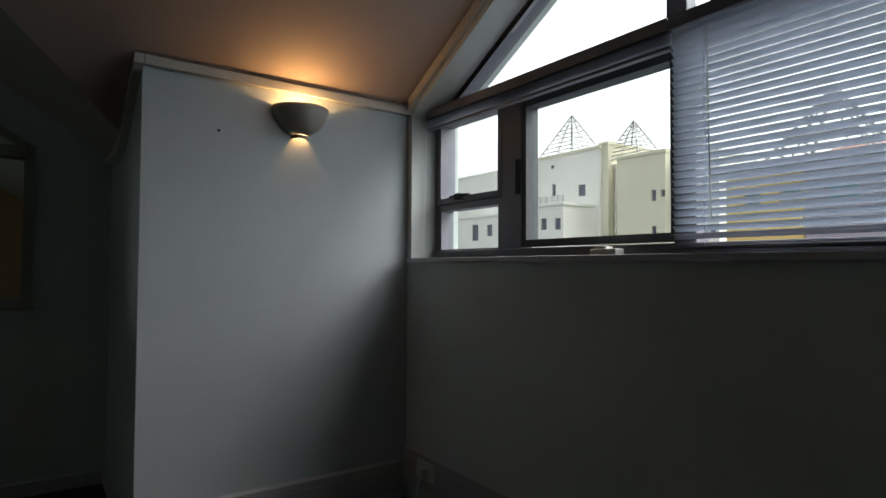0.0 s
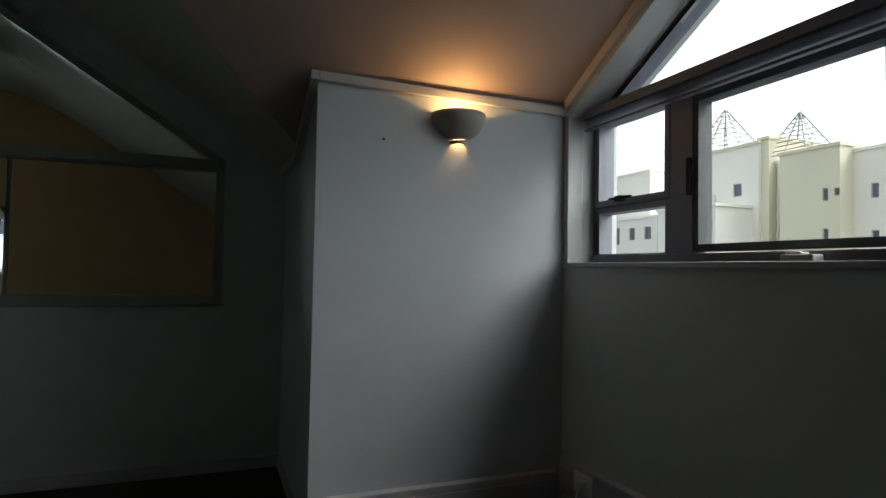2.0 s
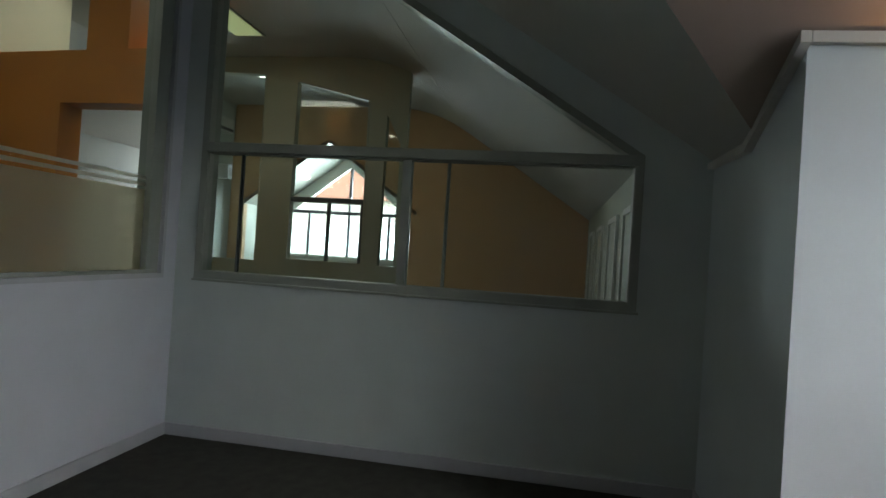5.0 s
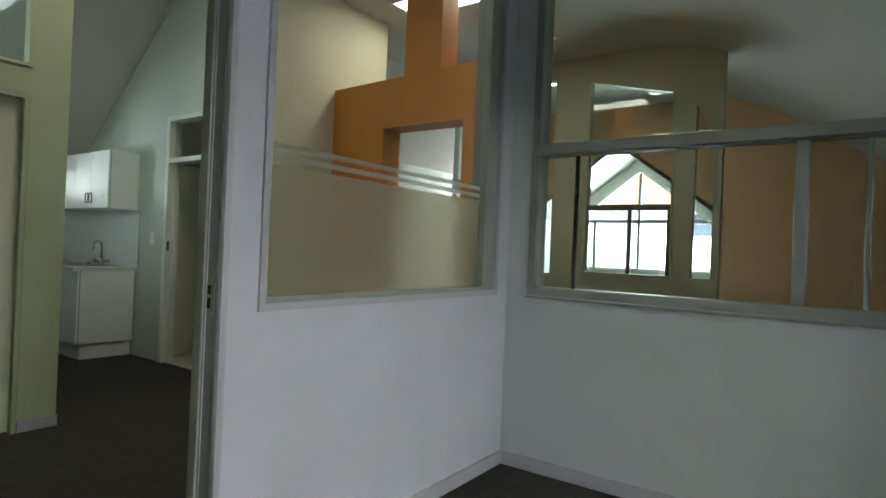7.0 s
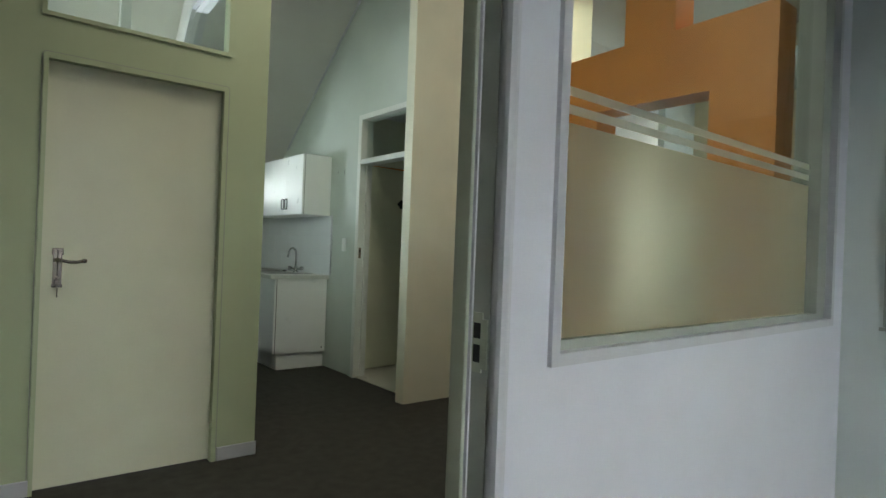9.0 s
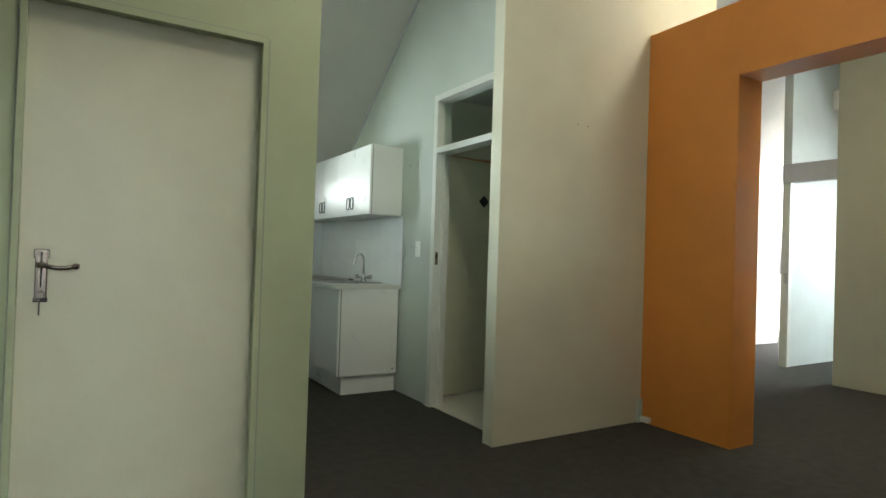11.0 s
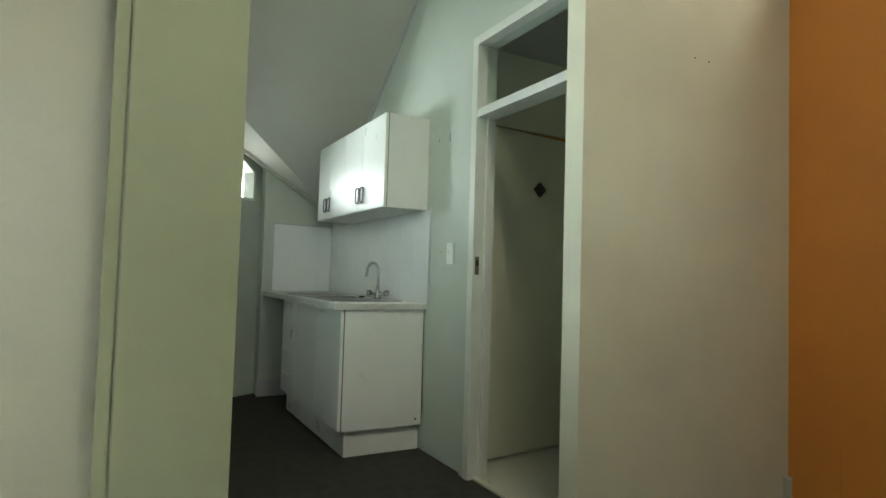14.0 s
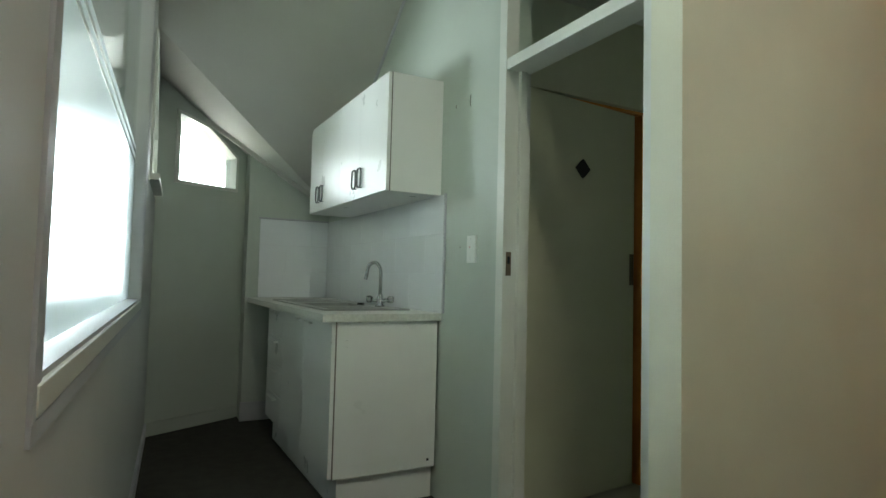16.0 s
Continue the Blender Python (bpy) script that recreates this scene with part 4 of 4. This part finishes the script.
# splashback tiles
sb = thing("splashback", (0.11, 5.5, 0.905), "glossy white tiled splashback behind the sink", "splashback")
part("grout_bed", box((0.104, C0 - 0.04, 0.926), (0.109, 6.53, 1.53)), GROUT, sb)
part("grout_bed", box((-0.43, 6.522, 0.926), (0.104, 6.529, 1.53)), GROUT, sb)
part("edge_trim", box((0.098, C0 - 0.052, 0.926), (0.11, C0 - 0.04, 1.535), 0.002), TRIM, sb)
part("edge_trim", box((-0.44, 6.512, 1.528), (0.104, 6.53, 1.54), 0.002), TRIM, sb)

# ---- lobby ----
ow = [(0.818, -0.1), (1.27, -0.1), (1.27, 2.43), (2.23, 2.43), (2.23, -0.1), (2.945, -0.1), (2.945, 2.9), (0.818, 2.95)]
wall("wall_orange", [ow], "x", 1.33, 1.59, ORANGE, "orange painted free-standing wall with a square opening")
mesh_object("column", box((1.331, 1.553, 2.88), (1.589, 1.99, FLAT + 0.02), 0.004), ORANGE, label="orange painted column rising from the free-standing wall", category="column", kind="structure")
scar = thing("cable_cover", (1.33, 2.9, 0), "white cable cover at the foot of the cream wall", "cable cover")
part("cover", box((1.285, 2.922, 0.0), (1.326, 2.945, 0.17), 0.003), WALLK, scar, "pale green plastic cover")
for z in (0.03, 0.15):
    part("screw_hole", lathe([(0.0, 0.003), (0.004, 0.002), (0.005, 0.0), (0.0, -0.004)], (1.305, 2.9215, z), 7), EDGE, scar)
part("stub", box((1.295, 2.845, 0.012), (1.328, 2.922, 0.05), 0.004), PLASTIC, scar)
part("paint_ridge", boxes(((1.327, 2.70, 0.08), (1.33, 2.71, 0.38)), ((1.327, 2.71, 0.08), (1.33, 2.86, 0.087))), ORANGE, scar, "ridge of old trunking under orange paint")

# glazed partition between lobby and the east room
PX = 4.3
mid = [(0.18, 1.02), (1.31, 1.02), (1.30, 3.56), (0.21, 3.30)]
nar = [(1.76, 0.98), (2.52, 0.98), (2.52, 3.68), (1.76, 3.64)]
tri = [(-0.27, 1.02), (-0.02, 1.02), (-0.03, 3.16), (-0.27, 2.69)]
wall("wall_partition", [[(-0.34, -0.1), (3.0, -0.1), (3.0, FLAT + 0.02), (Y_S, FLAT + 0.02), (-0.34, s_roof(-0.34) + 0.02)], mid, nar, tri], "x", PX, PX + 0.1, OLIVE, "grey-green painted partition with tall glazed openings")
pw = thing("partition_window", (PX, 0.5, 1.04), "tall raking-topped partition window with a dark transom", "window", "partition windows")
part("frame", ring(mid, 0.025, "x", PX - 0.01, PX + 0.11), OLIVE, pw)
part("transom", box((PX, 0.18, 1.85), (PX + 0.08, 1.31, 1.92), 0.003), DARKALU, pw)
part("mullion", box((PX + 0.02, 0.70, 1.02), (PX + 0.07, 0.745, 1.85), 0.003), DARKALU, pw)
part("jamb", box((PX + 0.02, 0.205, 1.02), (PX + 0.07, 0.26, 1.85), 0.003), DARKALU, pw)
part("pane", prism([inset(mid, 0.01)], "x", PX + 0.045, PX + 0.05), GLASS, pw)
for lp, lb in ((nar, "narrow tall clear partition pane"), (tri, "narrow raking-topped partition pane")):
    q = thing("partition_window", (PX, lp[0][0], 1.0), lb, "window", "partition windows")
    part("frame", ring(lp, 0.015, "x", PX - 0.008, PX + 0.108), OLIVE, q)
    part("pane", prism([inset(lp, 0.01)], "x", PX + 0.045, PX + 0.05), GLASS, q)

# east room: peach wall with a gable recess, low window wall with white frames
GA = [(0.2, -0.1), (0.2, 1.98), (1.85, 3.2), (3.5, 1.98), (3.5, -0.1)]
wall("wall_far", [[(-2.95, -0.1), GA[0], GA[1], GA[2], GA[3], GA[4], (3.85, -0.1), (3.85, FLAT + 0.02), (Y_S, FLAT + 0.02), (-2.95, s_roof(-2.95) + 0.02)]], "x", EAST, EAST + 0.12, PEACH, "peach painted wall with a gable-shaped recess")
sheet("ceiling_recess", [[(EAST, 0.1, 1.906), (EAST, 1.85, 3.2), (8.6, 1.85, 3.2), (8.6, 0.1, 1.906)], [(EAST, 1.85, 3.2), (EAST, 3.6, 1.906), (8.6, 3.6, 1.906), (8.6, 1.85, 3.2)]], WHITE, "white sloping ceiling of the far window recess")
wall("wall_recess", [rect(EAST + 0.12, -0.1, 8.6, 2.0)], "y", 0.08, 0.2, WHITE, "white painted recess cheek")
wall("wall_recess", [rect(EAST + 0.12, -0.1, 8.6, 2.0)], "y", 3.5, 3.62, WHITE, "white painted recess cheek")
G2 = [(0.35, 1.0), (3.35, 1.0), (3.35, 1.85), (1.85, 3.0), (0.35, 1.85)]
wall("wall_far_window", [[(0.1, -0.1), (3.6, -0.1), (3.6, 1.95), (1.85, 3.22), (0.1, 1.95)], G2], "x", 8.3, 8.42, WHITE, "white painted gable wall around the far window")
fwn = thing("far_gable_window", (8.3, 1.85, 1.0), "far gable window with grey frames and frosted film", "window")
part("frame", ring(G2, 0.06, "x", 8.27, 8.40), WHITE, fwn)
part("transom", box((8.30, 0.4, 1.93), (8.37, 3.3, 2.0), 0.003), ALU, fwn)
for y in (1.82, 0.95, 2.7):
    part("mullion", box((8.30, y, 1.05), (8.37, y + 0.05, 2.9 if y == 1.82 else 1.95), 0.003), ALU, fwn)
part("pane", prism([inset(G2, 0.02)], "x", 8.34, 8.345), GLASS, fwn)
part("film", box((8.332, 0.42, 1.05), (8.334, 3.28, 1.62)), FROST, fwn, "frosted privacy film")
for z in (1.64, 1.68):
    part("film_stripe", box((8.332, 0.42, z), (8.334, 3.28, z + 0.02)), FROST, fwn)
rl = thing("round_lamp", (7.7, 2.6, 2.62), "round white bulkhead lamp on the sloping recess ceiling", "ceiling lamp")
part("globe", lathe([(0.0, -0.07), (0.06, -0.06), (0.09, -0.03), (0.10, 0.0), (0.0, 0.0)], (7.7, 2.6, 2.63), 18), LAMPWHITE, rl, smooth=True)

wall("wall_knee", [rect(-0.0 + 0.1, -0.1, EAST + 0.1, 2.1)], "y", -3.05, -2.95, OLIVE, "grey-green painted low wall under the slope")
for k, x in enumerate((1.0, 2.3, 3.9, 5.4)):
    kd = thing("knee_door", (x, -2.95, 0.1), "white framed low cupboard door in the knee wall", "door", "knee wall doors")
    part("frame", ring(rect(x, 0.1, x + 0.8, 1.72), 0.05, "y", -2.95, -2.92), WHITE, kd)
    part("leaf", box((x + 0.05, -2.948, 0.15), (x + 0.75, -2.938, 1.67)), OLIVE, kd)
wall("wall_far_side", [[(4.95, -0.1), (EAST + 0.1, -0.1), (EAST + 0.1, FLAT), (4.95, FLAT)]], "y", 3.8, 3.9, WALL, "pale painted end wall of the east room")
wall("wall_lobby_end", [rect(2.13, -0.1, EAST + 0.1, FLAT)], "y", 5.1, 5.2, WALL, "pale grey painted lobby end wall")
ld = thing("lobby_door_frame", (3.0, 5.1, 0), "white door frame in the lobby end wall", "door frame")
part("frame", prism([[(2.7, 0), (2.7, 2.1), (3.6, 2.1), (3.6, 0), (3.54, 0), (3.54, 2.04), (2.76, 2.04), (2.76, 0)]], "y", 5.06, 5.1), WHITE, ld)
part("leaf", box((2.76, 5.085, 0.01), (3.54, 5.099, 2.04)), DOOR, ld)
ac = thing("air_conditioner", (6.2, 3.79, 3.2), "grey-white wall air conditioner under the ceiling", "air conditioner")
part("housing", box((5.85, 3.58, 3.22), (6.6, 3.798, 3.48), 0.03), PLASTIC, ac)
part("louvre", box((5.9, 3.562, 3.24), (6.55, 3.579, 3.29), 0.004), DARKALU, ac, "dark air louvre")
jf = thing("glazed_door_frame", (4.95, 3.8, 0), "white frame of a glazed door with a steel lock", "door frame")
part("frame", box((4.90, 3.78, 0), (4.97, 3.86, 2.2), 0.003), WHITE, jf)
part("head", box((4.86, 2.6, 2.2), (4.98, 3.86, 2.42), 0.003), TRIM, jf)
part("lock", box((4.885, 3.80, 1.0), (4.90, 3.83, 1.12)), STEEL, jf, "steel lock")

# closing walls of the back office
wall("wall_back", [rect(WEST - 0.1, -0.1, -1.0, 3.2), [(-4.3, 0.9), (-1.45, 0.9), (-1.45, 2.45), (-4.3, 2.45)]], "y", 6.75, 6.85, WALL, "white painted wall with a wide window")
bw = thing("back_window", (-2.9, 6.8, 1.2), "wide white framed window", "window")
part("frame", ring(rect(-4.3, 0.9, -1.45, 2.45), 0.05, "y", 6.74, 6.86), WHITE, bw)
part("mullion", box((-2.93, 6.76, 0.9), (-2.87, 6.84, 2.45)), WHITE, bw)
pipe = thing("roof_strut", (-2.0, 3.4, 2.7), "grey painted tie strut under the ceiling of the back office", "strut")
part("post", box((-2.03, 3.37, 2.3), (-1.97, 3.43, 3.88), 0.004), TRIM, pipe)
part("brace", tube([(-2.0, 3.4, 2.75), (-1.75, 3.4, 3.15)], 0.02, 8), TRIM, pipe)
part("bracket", tube([(-2.1, 3.38, 2.78), (-1.9, 3.38, 2.78)], 0.008, 6), TRIM, pipe)

# ceiling light panels
for x, y, where in ((1.9, 1.9, "over the lobby"), (-0.9, 1.35, "over the passage")):
    lp = thing("ceiling_light", (x, y, FLAT), "white recessed fluorescent ceiling light " + where, "ceiling lamp", "ceiling lights")
    part("frame", ring(rect(x - 0.24, y - 0.62, x + 0.24, y + 0.62), 0.03, "z", FLAT - 0.012, FLAT), WHITE, lp)
    part("diffuser", box((x - 0.21, y - 0.59, FLAT - 0.008), (x + 0.21, y + 0.59, FLAT - 0.003)), LAMPWHITE, lp)
    area("ceiling_light_lamp", (x, y, FLAT - 0.02), (x, y, 0), 0.42, 1.18, PANEL, (1.0, 0.98, 0.72))

DIM = glow("dim_green_lamp_glow", (0.72, 0.85, 0.36), 0.45)
gl_ = thing("ceiling_light", (3.0, 1.6, FLAT), "dim yellow-green fluorescent ceiling light over the lobby", "ceiling lamp", "ceiling lights")
part("frame", ring(rect(2.5, 1.39, 3.5, 1.81), 0.025, "z", FLAT - 0.015, FLAT), WHITE, gl_)
part("diffuser", box((2.525, 1.415, FLAT - 0.012), (3.475, 1.785, FLAT - 0.004)), DIM, gl_)

# ceiling downlights
DL = [(2.35, 1.06), (5.2, 0.9), (5.2, 2.3)]
for x, y in DL:
    dlm = thing("downlight", (x, y, FLAT), "round recessed ceiling downlight", "ceiling lamp", "downlights")
    part("rim", lathe([(0.085, -0.006), (0.1, -0.006), (0.1, 0.0), (0.085, 0.0), (0.085, -0.006)], (x, y, FLAT), 18), WHITE, dlm)
    part("lens", lathe([(0.0, -0.004), (0.085, -0.004), (0.085, -0.001), (0.0, -0.001)], (x, y, FLAT), 18), LAMPWHITE, dlm)
    lamp = area("downlight_lamp", (x, y, FLAT - 0.02), (x, y, 0), 0.16, 0.16, DOWN, (1.0, 0.86, 0.66))

# ---- outside ----
mesh_object("ground", box((-900, -900, -9.2), (900, 900, -9.0)), GROUND, label="grey paved ground far below", category="ground", kind="structure")


def house(name, label, x0, x1, y0, y1, z1, mat, panes=(), mat2=None, glassmat=None, group="buildings"):
    """A facade block; panes: (x0, z0, x1, z1) on the side that faces +y."""
    h = thing(name, ((x0 + x1) / 2, y1, -9), label, "building", group)
    loops = [rect(x0, -9, x1, z1)] + [rect(*p) for p in panes]
    part("wall", prism(loops, "y", y1 - 0.5, y1), mat, h)
    part("block", box((x0 + 0.01, y0, -9), (x1 - 0.01, y1 - 0.5, z1)), mat2 or mat, h)
    part("parapet", box((x0 - 0.15, y0 - 0.15, z1), (x1 + 0.15, y1 + 0.15, z1 + 0.35)), mat2 or mat, h)
    for p in panes:
        f = part("window", ring(rect(*p), 0.1, "y", y1 - 0.3, y1 - 0.2), STEELFAR, h)
        part("pane", box((p[0] + 0.05, y1 - 0.3, p[1] + 0.05), (p[2] - 0.05, y1 - 0.27, p[3] - 0.05)), glassmat or FARGLASS, f)
        if p[2] - p[0] > 1.2:
            part("mullion", box(((p[0] + p[2]) / 2 - 0.05, y1 - 0.26, p[1]), ((p[0] + p[2]) / 2 + 0.05, y1 - 0.2, p[3])), STEELFAR, f)
    return h


def pyramid(parent_name, x, y, z0, half, z1, label):
    h = thing(parent_name, (x, y, z0), label, "roof lattice", "roof lattices")
    apex = Vector((x, y, z1))
    cs = [Vector((x + sx * half, y + sy * half, z0)) for sx, sy in ((-1, -1), (1, -1), (1, 1), (-1, 1))]
    bm = bmesh.new()
    for c in cs:
        tube([c, apex], 0.09, 5, bm)
    part("ribs", bm, STEELFAR, h)
    bm = bmesh.new()
    for i in range(4):
        tube([(cs[i] + cs[(i + 1) % 4]) / 2, apex], 0.05, 4, bm)
    part("centre_ribs", bm, STEELFAR, h)
    for k in range(9):
        f = k / 9.5
        ringp = [c.lerp(apex, f) for c in cs]
        part("rung_ring", tube(ringp, 0.06, 4, closed=True), STEELFAR, h)


Y = -60
house("apartment_tower", "cream rendered tower block with small square windows", 44.4, 57.3, -75, Y, 16.1, RENDER1,
           [(46.7, 10.4, 47.9, 11.9), (46.7, 5.9, 47.9, 7.6), (51.9, 10.9, 52.6, 12.5), (55.6, 14.3, 56.0, 14.8), (52.2, 14.6, 52.7, 15.1)], RENDER2)
house("apartment_tower", "cream rendered corner block beside the tower", 43.43, 44.74, -70, Y - 0.4, 16.51, RENDER2)
house("lower_block", "white rendered lower block with a railed terrace", 45.27, 54.31, -66, Y + 5.5, 8.79, RENDER1,
      [(45.72, 5.81, 46.72, 7.26), (48.07, 5.90, 49.07, 7.35)])
rail = thing("terrace_rail", (50, Y + 5.4, 9.14), "thin grey terrace railing", "railing")
for k in range(10):
    part("post", box((45.4 + k * 0.95, Y + 5.3, 9.14), (45.46 + k * 0.95, Y + 5.36, 9.95)), STEELFAR, rail)
for z in (9.4, 9.66, 9.92):
    part("rail", box((45.4, Y + 5.3, z), (54.2, Y + 5.36, z + 0.05)), STEELFAR, rail)
house("apartment_tower", "cream rendered tower block with a flat parapet", 35.2, 41.8, -72, Y, 14.2, RENDER2,
      [(36.4, 8.8, 37.0, 10.1), (36.4, 4.6, 37.0, 6.0), (35.25, 9.2, 35.8, 10.0)])
house("stair_tower", "white stair tower with open landings", 43.10, 44.43, -66, Y - 1.5, 13.72, RENDER1,
      [(43.31, 10.02, 44.23, 13.51), (43.31, 8.18, 44.23, 9.41), (43.31, 6.13, 44.23, 7.56), (43.31, 4.07, 44.23, 5.51)])
house("white_block", "white rendered block with small windows", 30.15, 36.46, -70, Y - 2, 13.62, RENDER1,
      [(35.22, 9.58, 35.84, 10.41), (35.22, 4.92, 35.84, 5.65), (32.84, 8.86, 33.56, 10.31), (32.84, 4.51, 33.56, 5.75), (30.56, 4.61, 31.29, 5.55)])
house("white_block", "white rendered block with strip windows", 66.61, 84.26, -80, Y - 4, 16.61, RENDER1,
      [(76.77, 11.90, 81.37, 14.04), (73.67, 11.90, 74.74, 13.72), (82.02, 5.91, 83.73, 9.12), (76.77, 7.19, 78.38, 9.22), (72.49, 7.19, 74.10, 9.22), (67.68, 7.19, 69.18, 9.22)])
house("lower_block", "white rendered lower block below the terrace", 59.47, 73.13, -70, Y + 1, 8.86, RENDER1, [(60.65, 5.92, 62.03, 7.69), (63.99, 5.92, 65.27, 7.69), (67.33, 5.33, 68.90, 7.88)])
pyramid("roof_lattice", 52.2, -63.5, 16.4, 3.2, 22.4, "grey steel lattice pyramid on the tower roof")
pyramid("roof_lattice", 42.0, -63.5, 14.5, 2.7, 19.6, "grey steel lattice pyramid on the tower roof")
pyramid("roof_lattice", 8.3, -34, 6.4, 2.2, 10.0, "grey steel lattice pyramid on the roof")
h = house("yellow_building", "yellow rendered building with teal windows and dark eave", 8.0, 11.4, -40, -30, 5.65, YELLOW,
          [(9.8, 4.15, 10.6, 4.8), (8.0 + 0.05, 4.2, 9.0, 4.95)], glassmat=TEALGLASS)
part("eave", box((1.0, -40.2, 5.65), (11.8, -29.4, 5.8)), DARKALU, h)
house("mauve_building", "mauve-grey rendered building with teal windows", 1.0, 7.95, -40, -30.1, 5.64, MAUVE,
      [(5.9, 3.95, 7.2, 5.0), (3.0, 3.95, 4.4, 5.0)], glassmat=TEALGLASS)
rr = thing("tiled_roof", (6, -35, 5.8), "pinkish red tiled hip roof behind the eave", "roof")
bm = bmesh.new()
pr = [bm.verts.new(p) for p in ((1, -30.5, 5.8), (9.6, -30.5, 5.8), (9.6, -41, 5.8), (1, -41, 5.8), (1, -36, 8.2), (8.0, -36, 7.6))]
for q in ((0, 1, 5, 4), (1, 2, 5), (2, 3, 4, 5), (3, 0, 4), (3, 2, 1, 0)):
    bm.faces.new([pr[i] for i in q])
part("roof", bm, ROOFRED, rr)

# seen through the far gable window
house("east_building", "pale rendered building with wide windows", 24, 25, -12, 14, 4.0, RENDER1)
eb = thing("east_house", (24, 2, -9), "white rendered house with a red tiled roof and glazed front", "building", "buildings")
part("wall", prism([rect(-6, -9, 12, 3.6), rect(-1, 2.2, 2.4, 3.3), rect(3.0, 2.2, 5.0, 3.3), rect(2.5, 0.2, 3.8, 1.3)], "x", 23.5, 23.99), RENDER1, eb)
part("roof", prism([[(-7, 3.6), (13, 3.6), (11, 5.2), (-5, 5.2)]], "x", 23.2, 28), ROOFRED, eb)
for r_ in (rect(-1, 2.2, 2.4, 3.3), rect(3.0, 2.2, 5.0, 3.3), rect(2.5, 0.2, 3.8, 1.3)):
    f = part("window", ring(r_, 0.07, "x", 23.45, 23.6), STEELFAR, eb)
    part("pane", prism([r_], "x", 23.7, 23.72), FARGLASS, f)
# seen through the small kitchen window
house("north_house", "white rendered neighbouring gable wall", -6, 3, 14.0, 14.6, 2.0, RENDER1)

# tiles of the splashback
tile_mesh = {}


def tile(axis, u0, z0, u1, z1, parent):
    key = (axis, round(u1 - u0, 3), round(z1 - z0, 3))
    if key not in tile_mesh:
        bm = box((0, 0, 0), ((-0.004, u1 - u0, z1 - z0) if axis == "x" else (u1 - u0, -0.004, z1 - z0)), 0.001)
        bmesh.ops.recalc_face_normals(bm, faces=bm.faces)
        me = bpy.data.meshes.new("tile")
        bm.to_mesh(me)
        bm.free()
        me.materials.append(TILE)
        tile_mesh[key] = me
    o = new("tile", tile_mesh[key])
    o.parent = parent
    o.matrix_parent_inverse = parent.matrix_basis.inverted()
    o.location = (0.104, u0, z0) if axis == "x" else (u0, 6.522, z0)


for r_ in range(3):
    z0 = 0.928 + r_ * 0.2005
    z1 = z0 + 0.199
    y, y1 = C0 - 0.04, 4.73 if r_ == 1 else 4.925
    while y < 6.52:
        tile("x", y, z0, min(6.52, y1) - 0.0015, z1, sb)
        y, y1 = y1, y1 + 0.4
    x, x1 = -0.43, (-0.23 if r_ == 1 else -0.03)
    while x < 0.095:
        tile("y", x, z0, min(0.098, x1) - 0.0015, z1, sb)
        x, x1 = x1, x1 + 0.4
